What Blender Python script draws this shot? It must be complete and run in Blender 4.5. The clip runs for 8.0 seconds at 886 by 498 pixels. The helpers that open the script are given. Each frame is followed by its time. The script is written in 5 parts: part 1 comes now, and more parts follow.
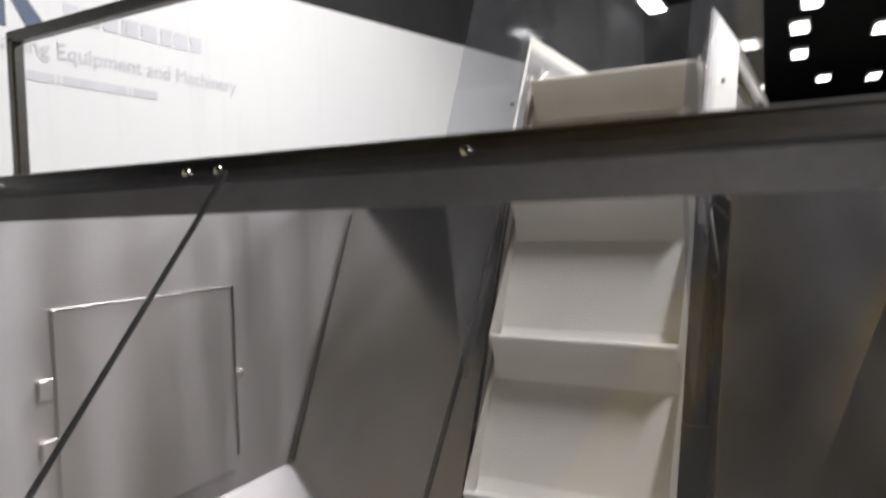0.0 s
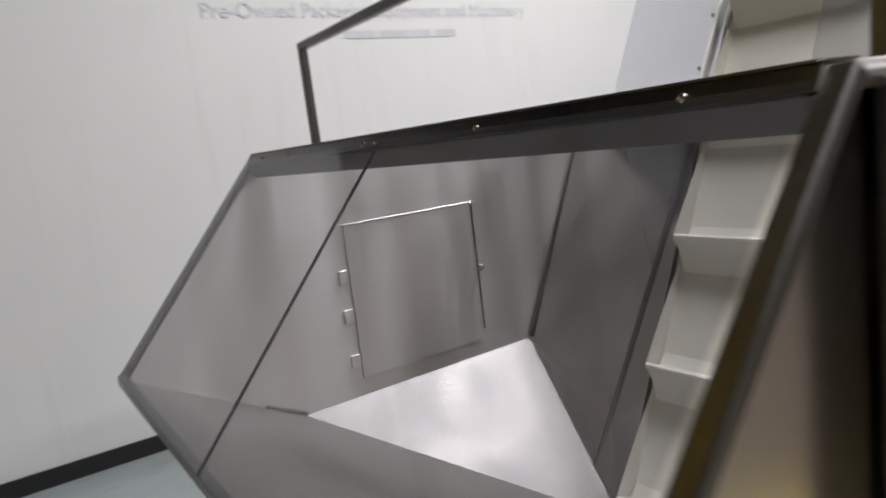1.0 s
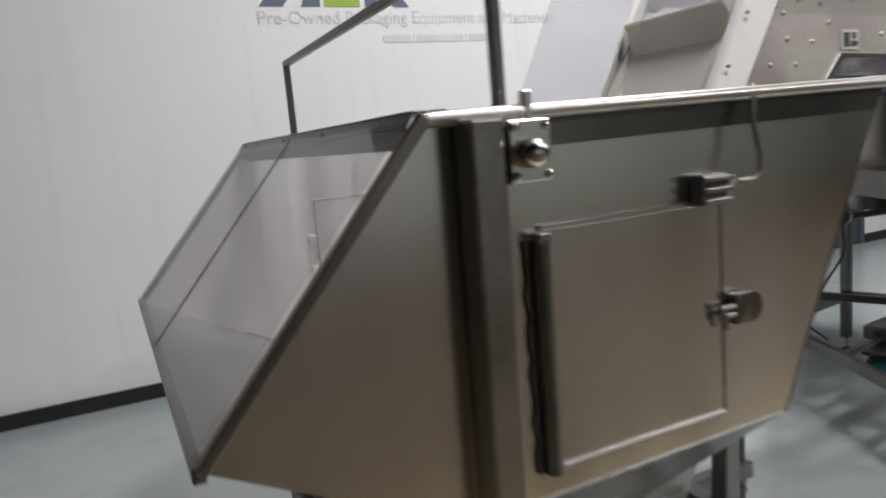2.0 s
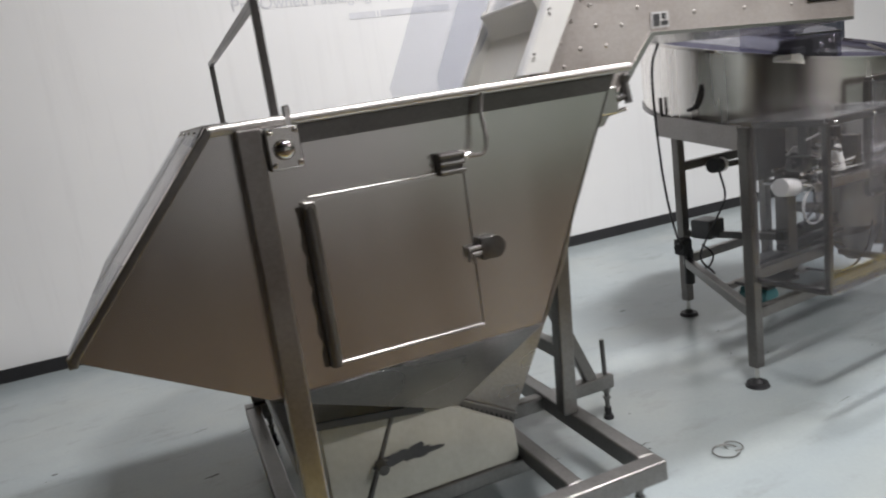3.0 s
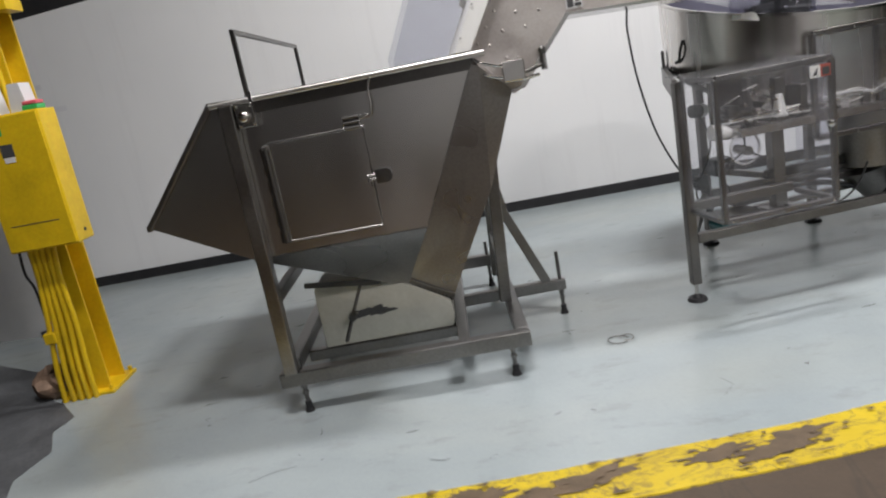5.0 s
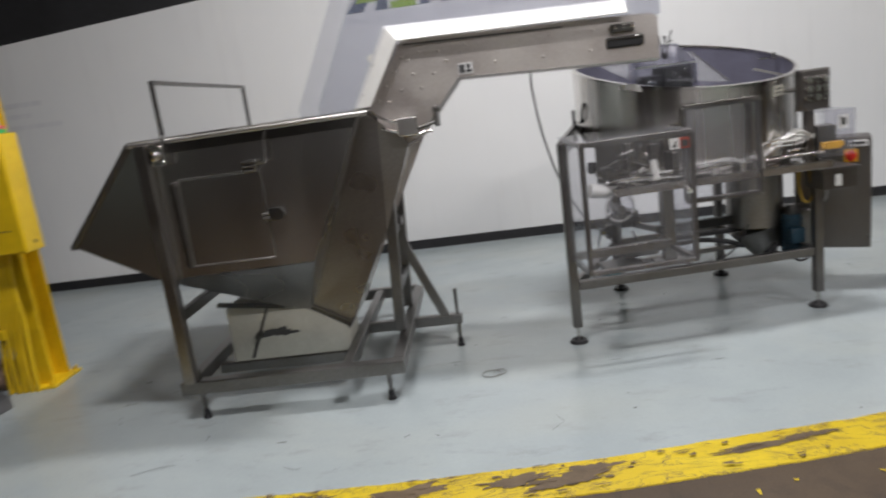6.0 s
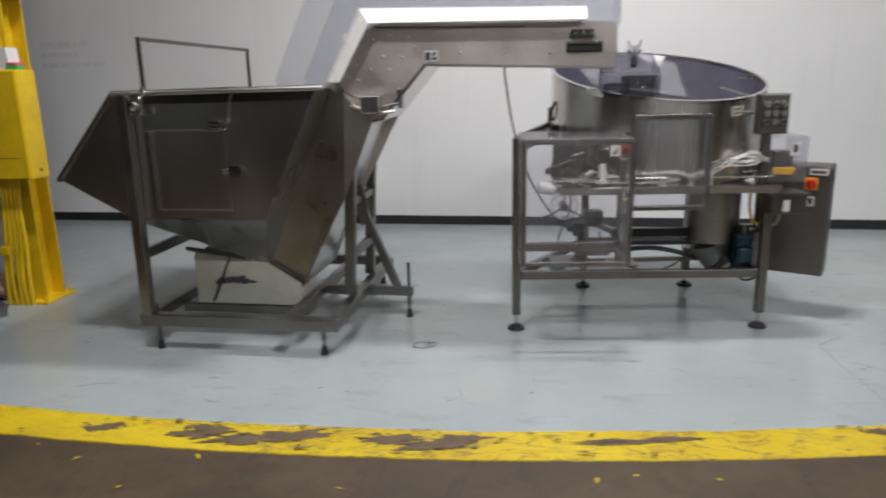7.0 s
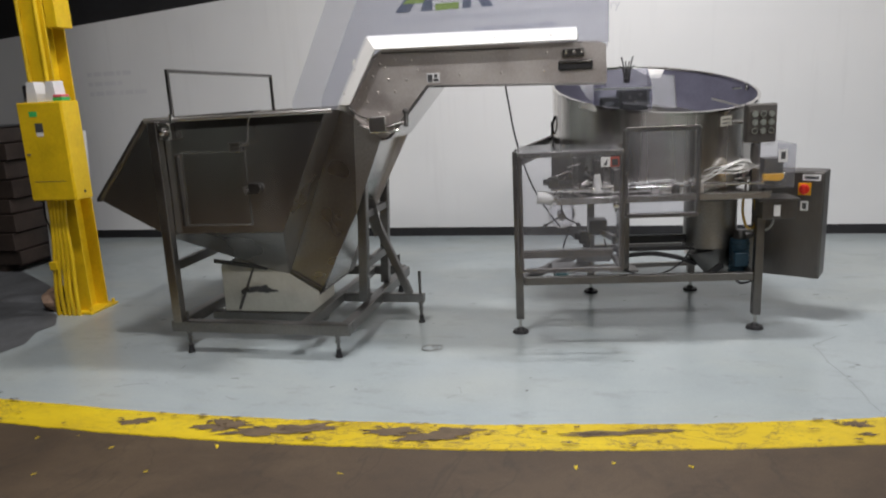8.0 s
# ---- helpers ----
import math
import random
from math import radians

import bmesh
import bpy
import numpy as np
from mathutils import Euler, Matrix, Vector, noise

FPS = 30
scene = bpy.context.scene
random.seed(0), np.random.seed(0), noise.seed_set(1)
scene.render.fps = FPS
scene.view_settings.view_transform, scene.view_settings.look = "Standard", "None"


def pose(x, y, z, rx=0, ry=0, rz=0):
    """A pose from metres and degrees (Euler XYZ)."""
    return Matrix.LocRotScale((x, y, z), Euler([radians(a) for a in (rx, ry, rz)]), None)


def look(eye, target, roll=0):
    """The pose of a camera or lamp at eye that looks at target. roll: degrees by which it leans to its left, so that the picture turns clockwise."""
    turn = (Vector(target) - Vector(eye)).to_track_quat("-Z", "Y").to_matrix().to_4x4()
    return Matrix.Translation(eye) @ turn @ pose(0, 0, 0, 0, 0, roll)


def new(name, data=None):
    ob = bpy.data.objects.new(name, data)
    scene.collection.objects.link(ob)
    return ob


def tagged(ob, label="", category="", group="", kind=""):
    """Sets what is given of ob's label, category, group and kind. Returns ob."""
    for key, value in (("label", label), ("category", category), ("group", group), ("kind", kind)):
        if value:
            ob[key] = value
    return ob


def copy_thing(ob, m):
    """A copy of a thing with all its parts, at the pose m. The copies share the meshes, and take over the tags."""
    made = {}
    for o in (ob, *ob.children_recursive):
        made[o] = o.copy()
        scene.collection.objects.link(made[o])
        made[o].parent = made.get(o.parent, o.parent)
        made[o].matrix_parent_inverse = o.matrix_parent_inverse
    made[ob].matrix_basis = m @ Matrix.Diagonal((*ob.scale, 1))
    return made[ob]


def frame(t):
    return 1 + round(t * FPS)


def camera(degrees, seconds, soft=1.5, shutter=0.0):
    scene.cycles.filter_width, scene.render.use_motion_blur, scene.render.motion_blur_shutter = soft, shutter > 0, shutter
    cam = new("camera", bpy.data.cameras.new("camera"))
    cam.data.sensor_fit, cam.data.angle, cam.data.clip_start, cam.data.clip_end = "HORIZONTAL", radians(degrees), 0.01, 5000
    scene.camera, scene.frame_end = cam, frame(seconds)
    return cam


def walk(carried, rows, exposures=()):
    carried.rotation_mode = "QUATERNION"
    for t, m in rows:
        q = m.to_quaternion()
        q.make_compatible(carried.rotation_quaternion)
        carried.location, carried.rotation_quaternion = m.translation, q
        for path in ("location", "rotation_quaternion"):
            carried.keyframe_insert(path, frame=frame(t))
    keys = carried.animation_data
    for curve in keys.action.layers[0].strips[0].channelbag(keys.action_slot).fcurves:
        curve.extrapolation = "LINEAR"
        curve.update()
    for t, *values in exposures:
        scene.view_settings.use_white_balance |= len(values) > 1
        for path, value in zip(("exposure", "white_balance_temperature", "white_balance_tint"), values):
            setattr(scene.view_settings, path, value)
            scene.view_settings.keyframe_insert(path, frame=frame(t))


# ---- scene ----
cam = camera(64.9, 8.0, soft=2.0, shutter=0.5)
PATH = [
    (0, (2.765, 3.375, 1.531), (4.516, 4.336, 1.441), -1.6),
    (0.2, (2.76, 3.293, 1.514), (4.425, 4.385, 1.319), -2.9),
    (0.4, (2.746, 3.172, 1.545), (4.212, 4.51, 1.293), -3.5),
    (0.5, (2.703, 3.12, 1.56), (4.097, 4.528, 1.284), -4.2),
    (0.6, (2.708, 3.023, 1.569), (4.017, 4.503, 1.255), -4.2),
    (0.7, (2.703, 2.976, 1.588), (3.944, 4.508, 1.256), -5.4),
    (0.8, (2.684, 2.941, 1.591), (3.9, 4.493, 1.252), -6.0),
    (1, (2.707, 2.829, 1.576), (3.785, 4.486, 1.275), -7.1),
    (1.2, (2.711, 2.675, 1.555), (3.713, 4.384, 1.28), -4.7),
    (1.5, (2.774, 2.495, 1.588), (3.689, 4.244, 1.264), -7.6),
    (1.8, (2.826, 2.25, 1.571), (3.708, 4.019, 1.265), -5.7),
    (2, (2.86, 2.072, 1.552), (3.711, 3.856, 1.249), -5.0),
    (2.2, (2.903, 1.893, 1.557), (3.757, 3.65, 1.126), -3.0),
    (3.3, (3.362, 0.995, 1.596), (4.007, 2.841, 1.18), -9.7),
    (3.5, (3.437, 0.795, 1.585), (4.02, 2.651, 1.123), -8.8),
    (3.7, (3.506, 0.67, 1.626), (3.993, 2.54, 1.109), -9.4),
    (4, (3.679, 0.489, 1.588), (4.088, 2.388, 1.112), -8.1),
    (4.2, (3.8, 0.382, 1.583), (4.115, 2.296, 1.096), -8.0),
    (5.3, (4.627, -0.302, 1.561), (4.519, 1.626, 1.041), -11.2),
    (5.5, (4.792, -0.378, 1.636), (4.762, 1.529, 1.033), -9.0),
    (5.7, (5.041, -0.456, 1.658), (4.998, 1.46, 1.089), -9.3),
    (6, (5.208, -0.51, 1.648), (5.072, 1.438, 1.217), -7.5),
    (6.2, (5.317, -0.578, 1.642), (5.013, 1.342, 1.173), -6.9),
    (6.5, (5.531, -0.675, 1.662), (5.164, 1.222, 1.147), -5.8),
    (6.8, (5.757, -0.691, 1.645), (5.381, 1.216, 1.175), -3.8),
    (7, (5.924, -0.697, 1.651), (5.617, 1.22, 1.171), -1.2),
    (7.2, (6.122, -0.697, 1.638), (5.811, 1.234, 1.221), -2.6),
    (7.5, (6.106, -0.782, 1.655), (5.718, 1.123, 1.185), -2.8),
    (7.8, (6.165, -0.908, 1.64), (5.749, 0.995, 1.188), -2.7),
    (8, (6.217, -0.937, 1.681), (5.789, 0.967, 1.242), -2.9),
]
walk(cam, [(t, look(eye, target, roll)) for t, eye, target, roll in PATH],
     exposures=[(0, 0.38), (0.7, 0.15), (1.3, 0.0), (2.1, 0.1), (3.4, 0.35), (4.2, 0.3), (5.5, 0.1), (6.5, 0.0), (8, 0.0)])

# ---- world and lights ----
world = bpy.data.worlds.new("world")
scene.world = world
world.use_nodes = True
world.node_tree.nodes["Background"].inputs[0].default_value = (0.55, 0.6, 0.7, 1)
world.node_tree.nodes["Background"].inputs[1].default_value = 0.05

MID_Y = 3.93          # middle line of the feed machine
WALL_Y = 7.06         # face of the white wall


# ---- materials ----
def material(name):
    m = bpy.data.materials.new(name)
    m.use_nodes = True
    nt = m.node_tree
    return m, nt, nt.nodes["Principled BSDF"]


def link(nt, a, b):
    nt.links.new(a, b)


def coords(nt, scale=(1, 1, 1), generated=False):
    tc = nt.nodes.new("ShaderNodeTexCoord")
    mp = nt.nodes.new("ShaderNodeMapping")
    mp.inputs["Scale"].default_value = scale
    link(nt, tc.outputs["Object"], mp.inputs[0])
    return mp.outputs[0]


def noise_tex(nt, vec, scale, detail=4.0, rough=0.55, distortion=0.0):
    n = nt.nodes.new("ShaderNodeTexNoise")
    n.inputs["Scale"].default_value = scale
    n.inputs["Detail"].default_value = detail
    n.inputs["Roughness"].default_value = rough
    n.inputs["Distortion"].default_value = distortion
    link(nt, vec, n.inputs["Vector"])
    return n.outputs[0]


def ramp(nt, fac, stops, soft=False):
    r = nt.nodes.new("ShaderNodeValToRGB")
    if soft:
        r.color_ramp.interpolation = "EASE"
    e = r.color_ramp.elements
    while len(e) < len(stops):
        e.new(0.5)
    for k, (p, c) in enumerate(stops):
        e[k].position = p
        e[k].color = (*c, 1) if len(c) == 3 else c
    link(nt, fac, r.inputs[0])
    return r.outputs[0]


def mix(nt, fac, a, b, blend="MIX"):
    m = nt.nodes.new("ShaderNodeMix")
    m.data_type, m.blend_type = "RGBA", blend
    for sock, v in ((m.inputs[0], fac), (m.inputs[6], a), (m.inputs[7], b)):
        if isinstance(v, (int, float)):
            sock.default_value = v
        elif isinstance(v, tuple):
            sock.default_value = (*v, 1)
        else:
            link(nt, v, sock)
    return m.outputs[2]


def bump(nt, bsdf, height, strength=0.2, distance=0.002):
    b = nt.nodes.new("ShaderNodeBump")
    b.inputs["Strength"].default_value = strength
    b.inputs["Distance"].default_value = distance
    link(nt, height, b.inputs["Height"])
    link(nt, b.outputs[0], bsdf.inputs["Normal"])


def grey(v):
    return (v, v, v)


def steel(name, tone, rough, streak=(1.0, 1.0, 40.0), dirt_reflect=0.25, warm=0.96, wave=0.0, bands=(1.0, 1.0, 1.0), pull=0.0):
    """Brushed stainless: grain in one direction, cloudy handling marks, painted reflection bands when stretched, a
    faint oil-canned waviness.
    """
    m, nt, b = material(name)
    vec = coords(nt, streak)
    grain = noise_tex(nt, vec, 12, 3, 0.6)
    # stretched by bands, this tone also paints soft vertical reflections
    cloud = noise_tex(nt, coords(nt, bands), 3.2, 2.0, 0.5, 0.2)
    base = ramp(nt, cloud, [(0.22, (tone * (1 - dirt_reflect), tone * warm * (1 - dirt_reflect), tone * warm * 0.95 * (1 - dirt_reflect))),
                            (0.78, (tone, tone * (0.5 + 0.5 * warm), tone * warm))], True)
    base = mix(nt, 0.10, base, ramp(nt, grain, [(0.35, grey(0.1)), (0.65, grey(0.8))]), "OVERLAY")
    link(nt, base, b.inputs["Base Color"])
    b.inputs["Metallic"].default_value = 1.0
    r = nt.nodes.new("ShaderNodeMapRange")
    r.interpolation_type = "SMOOTHSTEP"
    r.inputs[1].default_value, r.inputs[2].default_value = 0.15, 0.85
    r.inputs[3].default_value, r.inputs[4].default_value = rough * 0.8, rough * 1.25
    link(nt, cloud, r.inputs[0])
    link(nt, r.outputs[0], b.inputs["Roughness"])
    if pull:
        tg = nt.nodes.new("ShaderNodeTangent")
        tg.direction_type, tg.axis = "RADIAL", "Z"
        link(nt, tg.outputs[0], b.inputs["Tangent"])
        b.inputs["Anisotropic"].default_value = pull
        b.inputs["Anisotropic Rotation"].default_value = 0.25
    if wave:
        slow = noise_tex(nt, coords(nt, bands), 2.2, 1, 0.4)
        bump(nt, b, slow, wave, 0.03)
    else:
        bump(nt, b, grain, 0.06, 0.001)
    return m


def paint(name, colour, rough=0.5, vary=0.12, scale=6, spec=0.5, relief=0.08, metallic=0.0):
    m, nt, b = material(name)
    vec = coords(nt)
    n1 = noise_tex(nt, vec, scale, 5, 0.6, 0.3)
    n2 = noise_tex(nt, vec, scale * 14, 3, 0.6)
    lo = tuple(c * (1 - vary) for c in colour)
    hi = tuple(min(1, c * (1 + vary * 0.6)) for c in colour)
    c = ramp(nt, n1, [(0.3, lo), (0.7, hi)])
    c = mix(nt, vary * 0.6, c, ramp(nt, n2, [(0.35, grey(0.25)), (0.65, grey(0.75))]), "OVERLAY")
    link(nt, c, b.inputs["Base Color"])
    b.inputs["Roughness"].default_value = rough
    b.inputs["Metallic"].default_value = metallic
    b.inputs["Specular IOR Level"].default_value = spec
    bump(nt, b, n2, relief, 0.002)
    return m


def clear_sheet(name, tint, gloss_rough=0.05, haze=0.0):
    """Thin clear plastic: straight-through tint, mirror gloss by angle, a little scratched haze."""
    m = bpy.data.materials.new(name)
    m.use_nodes = True
    nt = m.node_tree
    nt.nodes.clear()
    out = nt.nodes.new("ShaderNodeOutputMaterial")
    tr = nt.nodes.new("ShaderNodeBsdfTransparent")
    tr.inputs[0].default_value = (*tint, 1)
    gl = nt.nodes.new("ShaderNodeBsdfGlossy")
    gl.inputs["Roughness"].default_value = gloss_rough
    fr = nt.nodes.new("ShaderNodeLayerWeight")
    fr.inputs[0].default_value = 0.5
    pw = nt.nodes.new("ShaderNodeMath")
    pw.operation = "POWER"
    pw.inputs[1].default_value = 4.0
    link(nt, fr.outputs["Facing"], pw.inputs[0])
    mr = nt.nodes.new("ShaderNodeMapRange")
    mr.inputs[3].default_value, mr.inputs[4].default_value = 0.03, 0.4
    link(nt, pw.outputs[0], mr.inputs[0])
    mx = nt.nodes.new("ShaderNodeMixShader")
    link(nt, mr.outputs[0], mx.inputs[0])
    link(nt, tr.outputs[0], mx.inputs[1])
    link(nt, gl.outputs[0], mx.inputs[2])
    last = mx.outputs[0]
    if haze:
        df = nt.nodes.new("ShaderNodeBsdfDiffuse")
        df.inputs[0].default_value = (0.75, 0.76, 0.78, 1)
        tc = nt.nodes.new("ShaderNodeTexCoord")
        n = noise_tex(nt, tc.outputs["Object"], 5, 6, 0.65, 0.5)
        r = nt.nodes.new("ShaderNodeMapRange")
        r.inputs[1].default_value, r.inputs[2].default_value = 0.3, 0.75
        r.inputs[3].default_value, r.inputs[4].default_value = haze * 0.4, haze * 1.5
        link(nt, n, r.inputs[0])
        m2 = nt.nodes.new("ShaderNodeMixShader")
        link(nt, r.outputs[0], m2.inputs[0])
        link(nt, last, m2.inputs[1])
        link(nt, df.outputs[0], m2.inputs[2])
        last = m2.outputs[0]
    link(nt, last, out.inputs[0])
    return m


def glow(name, colour, strength):
    m, nt, b = material(name)
    b.inputs["Base Color"].default_value = (*colour, 1)
    b.inputs["Emission Color"].default_value = (*colour, 1)
    b.inputs["Emission Strength"].default_value = strength
    return m


def floor_paint_material():
    m, nt, b = material("grey blue floor paint")
    vec = coords(nt)
    big = noise_tex(nt, vec, 0.55, 5, 0.6, 0.6)
    mid = noise_tex(nt, vec, 2.6, 5, 0.6)
    fine = noise_tex(nt, vec, 60, 4, 0.6)
    c = ramp(nt, big, [(0.3, (0.30, 0.345, 0.358)), (0.55, (0.352, 0.398, 0.405)), (0.75, (0.395, 0.425, 0.41))])
    c = mix(nt, ramp(nt, mid, [(0.36, grey(0)), (0.80, grey(0.24))]), c, (0.25, 0.28, 0.285))
    smudge = noise_tex(nt, coords(nt, (0.7, 1.5, 1)), 4.2, 7, 0.7)
    c = mix(nt, ramp(nt, smudge, [(0.55, grey(0)), (0.80, grey(0.5))]), c, (0.17, 0.18, 0.175))
    tint = noise_tex(nt, coords(nt, (0.5, 0.9, 1)), 1.3, 3, 0.5)
    c = mix(nt, ramp(nt, tint, [(0.5, grey(0)), (0.75, grey(0.35))]), c, (0.42, 0.43, 0.37))
    c = mix(nt, 0.04, c, ramp(nt, fine, [(0.3, grey(0.2)), (0.7, grey(0.8))]), "OVERLAY")
    link(nt, c, b.inputs["Base Color"])
    link(nt, ramp(nt, big, [(0.2, grey(0.21)), (0.8, grey(0.28))]), b.inputs["Roughness"])
    return m


def concrete_material():
    m, nt, b = material("worn brown concrete")
    vec = coords(nt)
    big = noise_tex(nt, vec, 0.9, 6, 0.65, 0.6)
    mid = noise_tex(nt, vec, 7, 6, 0.7, 0.6)
    fine = noise_tex(nt, vec, 90, 4, 0.7)
    c = ramp(nt, big, [(0.28, (0.042, 0.028, 0.017)), (0.5, (0.066, 0.045, 0.027)), (0.72, (0.092, 0.064, 0.038))])
    c = mix(nt, ramp(nt, mid, [(0.5, grey(0)), (0.75, grey(0.6))]), c, (0.034, 0.025, 0.018))
    stain = noise_tex(nt, coords(nt, (1.0, 2.2, 1)), 2.6, 8, 0.72, 1.4)
    c = mix(nt, ramp(nt, stain, [(0.54, grey(0)), (0.74, grey(0.4))]), c, (0.105, 0.077, 0.047))
    crack = noise_tex(nt, coords(nt, (1.0, 0.6, 1)), 1.1, 4, 0.6, 1.0)
    c = mix(nt, ramp(nt, crack, [(0.49, grey(0)), (0.5, grey(0.35)), (0.51, grey(0))]), c, (0.02, 0.015, 0.012))
    c = mix(nt, 0.25, c, ramp(nt, fine, [(0.3, grey(0.2)), (0.7, grey(0.8))]), "OVERLAY")
    link(nt, c, b.inputs["Base Color"])
    b.inputs["Roughness"].default_value = 0.62
    bump(nt, b, fine, 0.25, 0.003)
    return m


def yellow_line_material():
    m, nt, b = material("chipped yellow floor paint")
    vec = coords(nt, (1, 2.0, 1))
    big = noise_tex(nt, vec, 1.3, 5, 0.62, 0.6)
    mid = noise_tex(nt, vec, 9, 7, 0.72, 1.2)
    fine = noise_tex(nt, coords(nt), 70, 4, 0.6)
    c = ramp(nt, big, [(0.3, (0.52, 0.37, 0.012)), (0.6, (0.62, 0.46, 0.015)), (0.8, (0.66, 0.52, 0.03))])
    c = mix(nt, ramp(nt, mid, [(0.64, grey(0)), (0.69, grey(1))]), c, (0.085, 0.062, 0.047))
    scratch = noise_tex(nt, coords(nt, (1.2, 3.0, 1)), 2.4, 6, 0.7, 1.8)
    where = noise_tex(nt, coords(nt), 1.7, 3, 0.5)
    lines = ramp(nt, scratch, [(0.478, grey(0)), (0.5, grey(1)), (0.52, grey(0))])
    lines = mix(nt, ramp(nt, where, [(0.36, grey(0)), (0.52, grey(1))]), (0.0, 0.0, 0.0), lines)
    c = mix(nt, lines, c, (0.13, 0.095, 0.05))
    grime = noise_tex(nt, coords(nt, (1.0, 1.6, 1)), 5.5, 6, 0.7, 0.8)
    c = mix(nt, ramp(nt, grime, [(0.52, grey(0)), (0.75, grey(0.45))]), c, (0.30, 0.22, 0.03))
    c = mix(nt, 0.1, c, ramp(nt, fine, [(0.3, grey(0.2)), (0.7, grey(0.8))]), "OVERLAY")
    link(nt, c, b.inputs["Base Color"])
    b.inputs["Roughness"].default_value = 0.45
    bump(nt, b, mid, 0.2, 0.003)
    return m


def wall_material():
    m, nt, b = material("white wall paint")
    vec = coords(nt)
    big = noise_tex(nt, vec, 0.5, 4, 0.5, 0.2)
    run = noise_tex(nt, coords(nt, (5, 5, 0.35)), 2.0, 5, 0.6)
    fine = noise_tex(nt, vec, 160, 3, 0.6)
    c = ramp(nt, big, [(0.3, (0.72, 0.73, 0.735)), (0.7, (0.80, 0.805, 0.80))])
    c = mix(nt, ramp(nt, run, [(0.55, grey(0)), (0.75, grey(0.22))]), c, (0.62, 0.62, 0.62))
    link(nt, c, b.inputs["Base Color"])
    b.inputs["Roughness"].default_value = 0.55
    bump(nt, b, fine, 0.12, 0.002)
    return m


STEEL = steel("brushed stainless panel", 0.74, 0.22, (30.0, 30.0, 1.0), warm=0.98, dirt_reflect=0.14, wave=0.05, bands=(1.1, 1.1, 0.3), pull=0.3)
# Darker copies of the panel steel: shade and dim reflections put into tone.
STEEL_SHADED = steel("panel steel darkened for shade", 0.35, 0.30, (6.0, 6.0, 6.0), warm=0.95, dirt_reflect=0.06)
TROUGH = steel("trough steel darkened under lamp glare", 0.30, 0.50, (2.0, 30.0, 2.0), dirt_reflect=0.2, wave=0.05)
# Lighter copy of the panel steel, for the brighter-lit hopper inside.
STEEL_IN = steel("panel steel lightened for interior", 0.84, 0.46, (30.0, 30.0, 1.0), dirt_reflect=0.14, wave=0.10, bands=(1.8, 1.8, 0.22), pull=0.4)
STEEL_TUBE = steel("satin stainless tube", 0.26, 0.38, (6.0, 6.0, 6.0), dirt_reflect=0.3)
STEEL_FRAME = steel("grey brown frame tube", 0.22, 0.38, (6.0, 6.0, 6.0), dirt_reflect=0.3, warm=0.93)
ENCLOSURE = steel("brushed brown-grey enclosure", 0.21, 0.40, (40.0, 40.0, 1.0), dirt_reflect=0.18, warm=0.92, wave=0.04)
STEEL_DARK = steel("dull dark steel", 0.20, 0.34, (6.0, 6.0, 6.0), dirt_reflect=0.35)
POST = steel("satin corner tube", 0.34, 0.36, (6.0, 6.0, 6.0), dirt_reflect=0.2, warm=0.94)
RIM = steel("polished rim tube", 0.60, 0.42, (3.0, 3.0, 3.0), dirt_reflect=0.08)
CHROME = steel("polished steel", 0.72, 0.14, (3.0, 3.0, 3.0), dirt_reflect=0.1)
BOWL = steel("polished stainless bowl", 0.90, 0.25, (1.0, 1.0, 30.0), dirt_reflect=0.15, wave=0.45, bands=(2.6, 2.6, 0.12))
CONV = steel("bead-blasted conveyor side", 0.66, 0.55, (6.0, 6.0, 6.0), dirt_reflect=0.12, warm=0.92)
BLUE_LINER = paint("slate blue bowl liner", (0.13, 0.13, 0.175), 0.28, 0.2, 4)
WHITE_PLASTIC = paint("white plastic strip", (0.83, 0.83, 0.80), 0.4, 0.05, 5)
BELT_WHITE = paint("cream conveyor belt", (0.87, 0.855, 0.78), 0.42, 0.08, 4)
CREAM = paint("cream plastic box", (0.62, 0.61, 0.53), 0.45, 0.14, 3)
BLACK = paint("black rubber", (0.018, 0.018, 0.020), 0.55, 0.3, 8)
DARK_GREY = paint("dark grey enamel", (0.075, 0.077, 0.08), 0.4, 0.2, 5)
YELLOW = paint("yellow column enamel", (0.74, 0.50, 0.012), 0.38, 0.22, 3.5)
WHITE = paint("white enamel", (0.74, 0.74, 0.74), 0.45, 0.06, 4)
RED = paint("red plastic", (0.62, 0.03, 0.02), 0.4, 0.1, 6)
HOSE_YELLOW = paint("dull yellow hose", (0.38, 0.24, 0.03), 0.4, 0.15, 6)
AMBER = paint("amber plastic", (0.75, 0.40, 0.02), 0.4, 0.15, 6)
GREEN = paint("green plastic", (0.05, 0.45, 0.12), 0.4, 0.1, 6)
FADED_RED = paint("faded red print", (0.40, 0.10, 0.08), 0.4, 0.15, 6)
PINK = paint("pink plastic", (0.75, 0.12, 0.16), 0.4, 0.1, 6)
MOTOR_BLUE = paint("blue motor enamel", (0.012, 0.05, 0.085), 0.4, 0.25, 6)
TEAL = paint("teal motor enamel", (0.02, 0.12, 0.13), 0.4, 0.25, 6)
BROWN = paint("dark brown timber", (0.045, 0.032, 0.026), 0.6, 0.4, 3)
KRAFT = paint("crumpled brown paper", (0.24, 0.16, 0.11), 0.7, 0.3, 10, relief=0.5)
DOOR_GREY = paint("slate grey door paint", (0.065, 0.075, 0.09), 0.45, 0.12, 3)
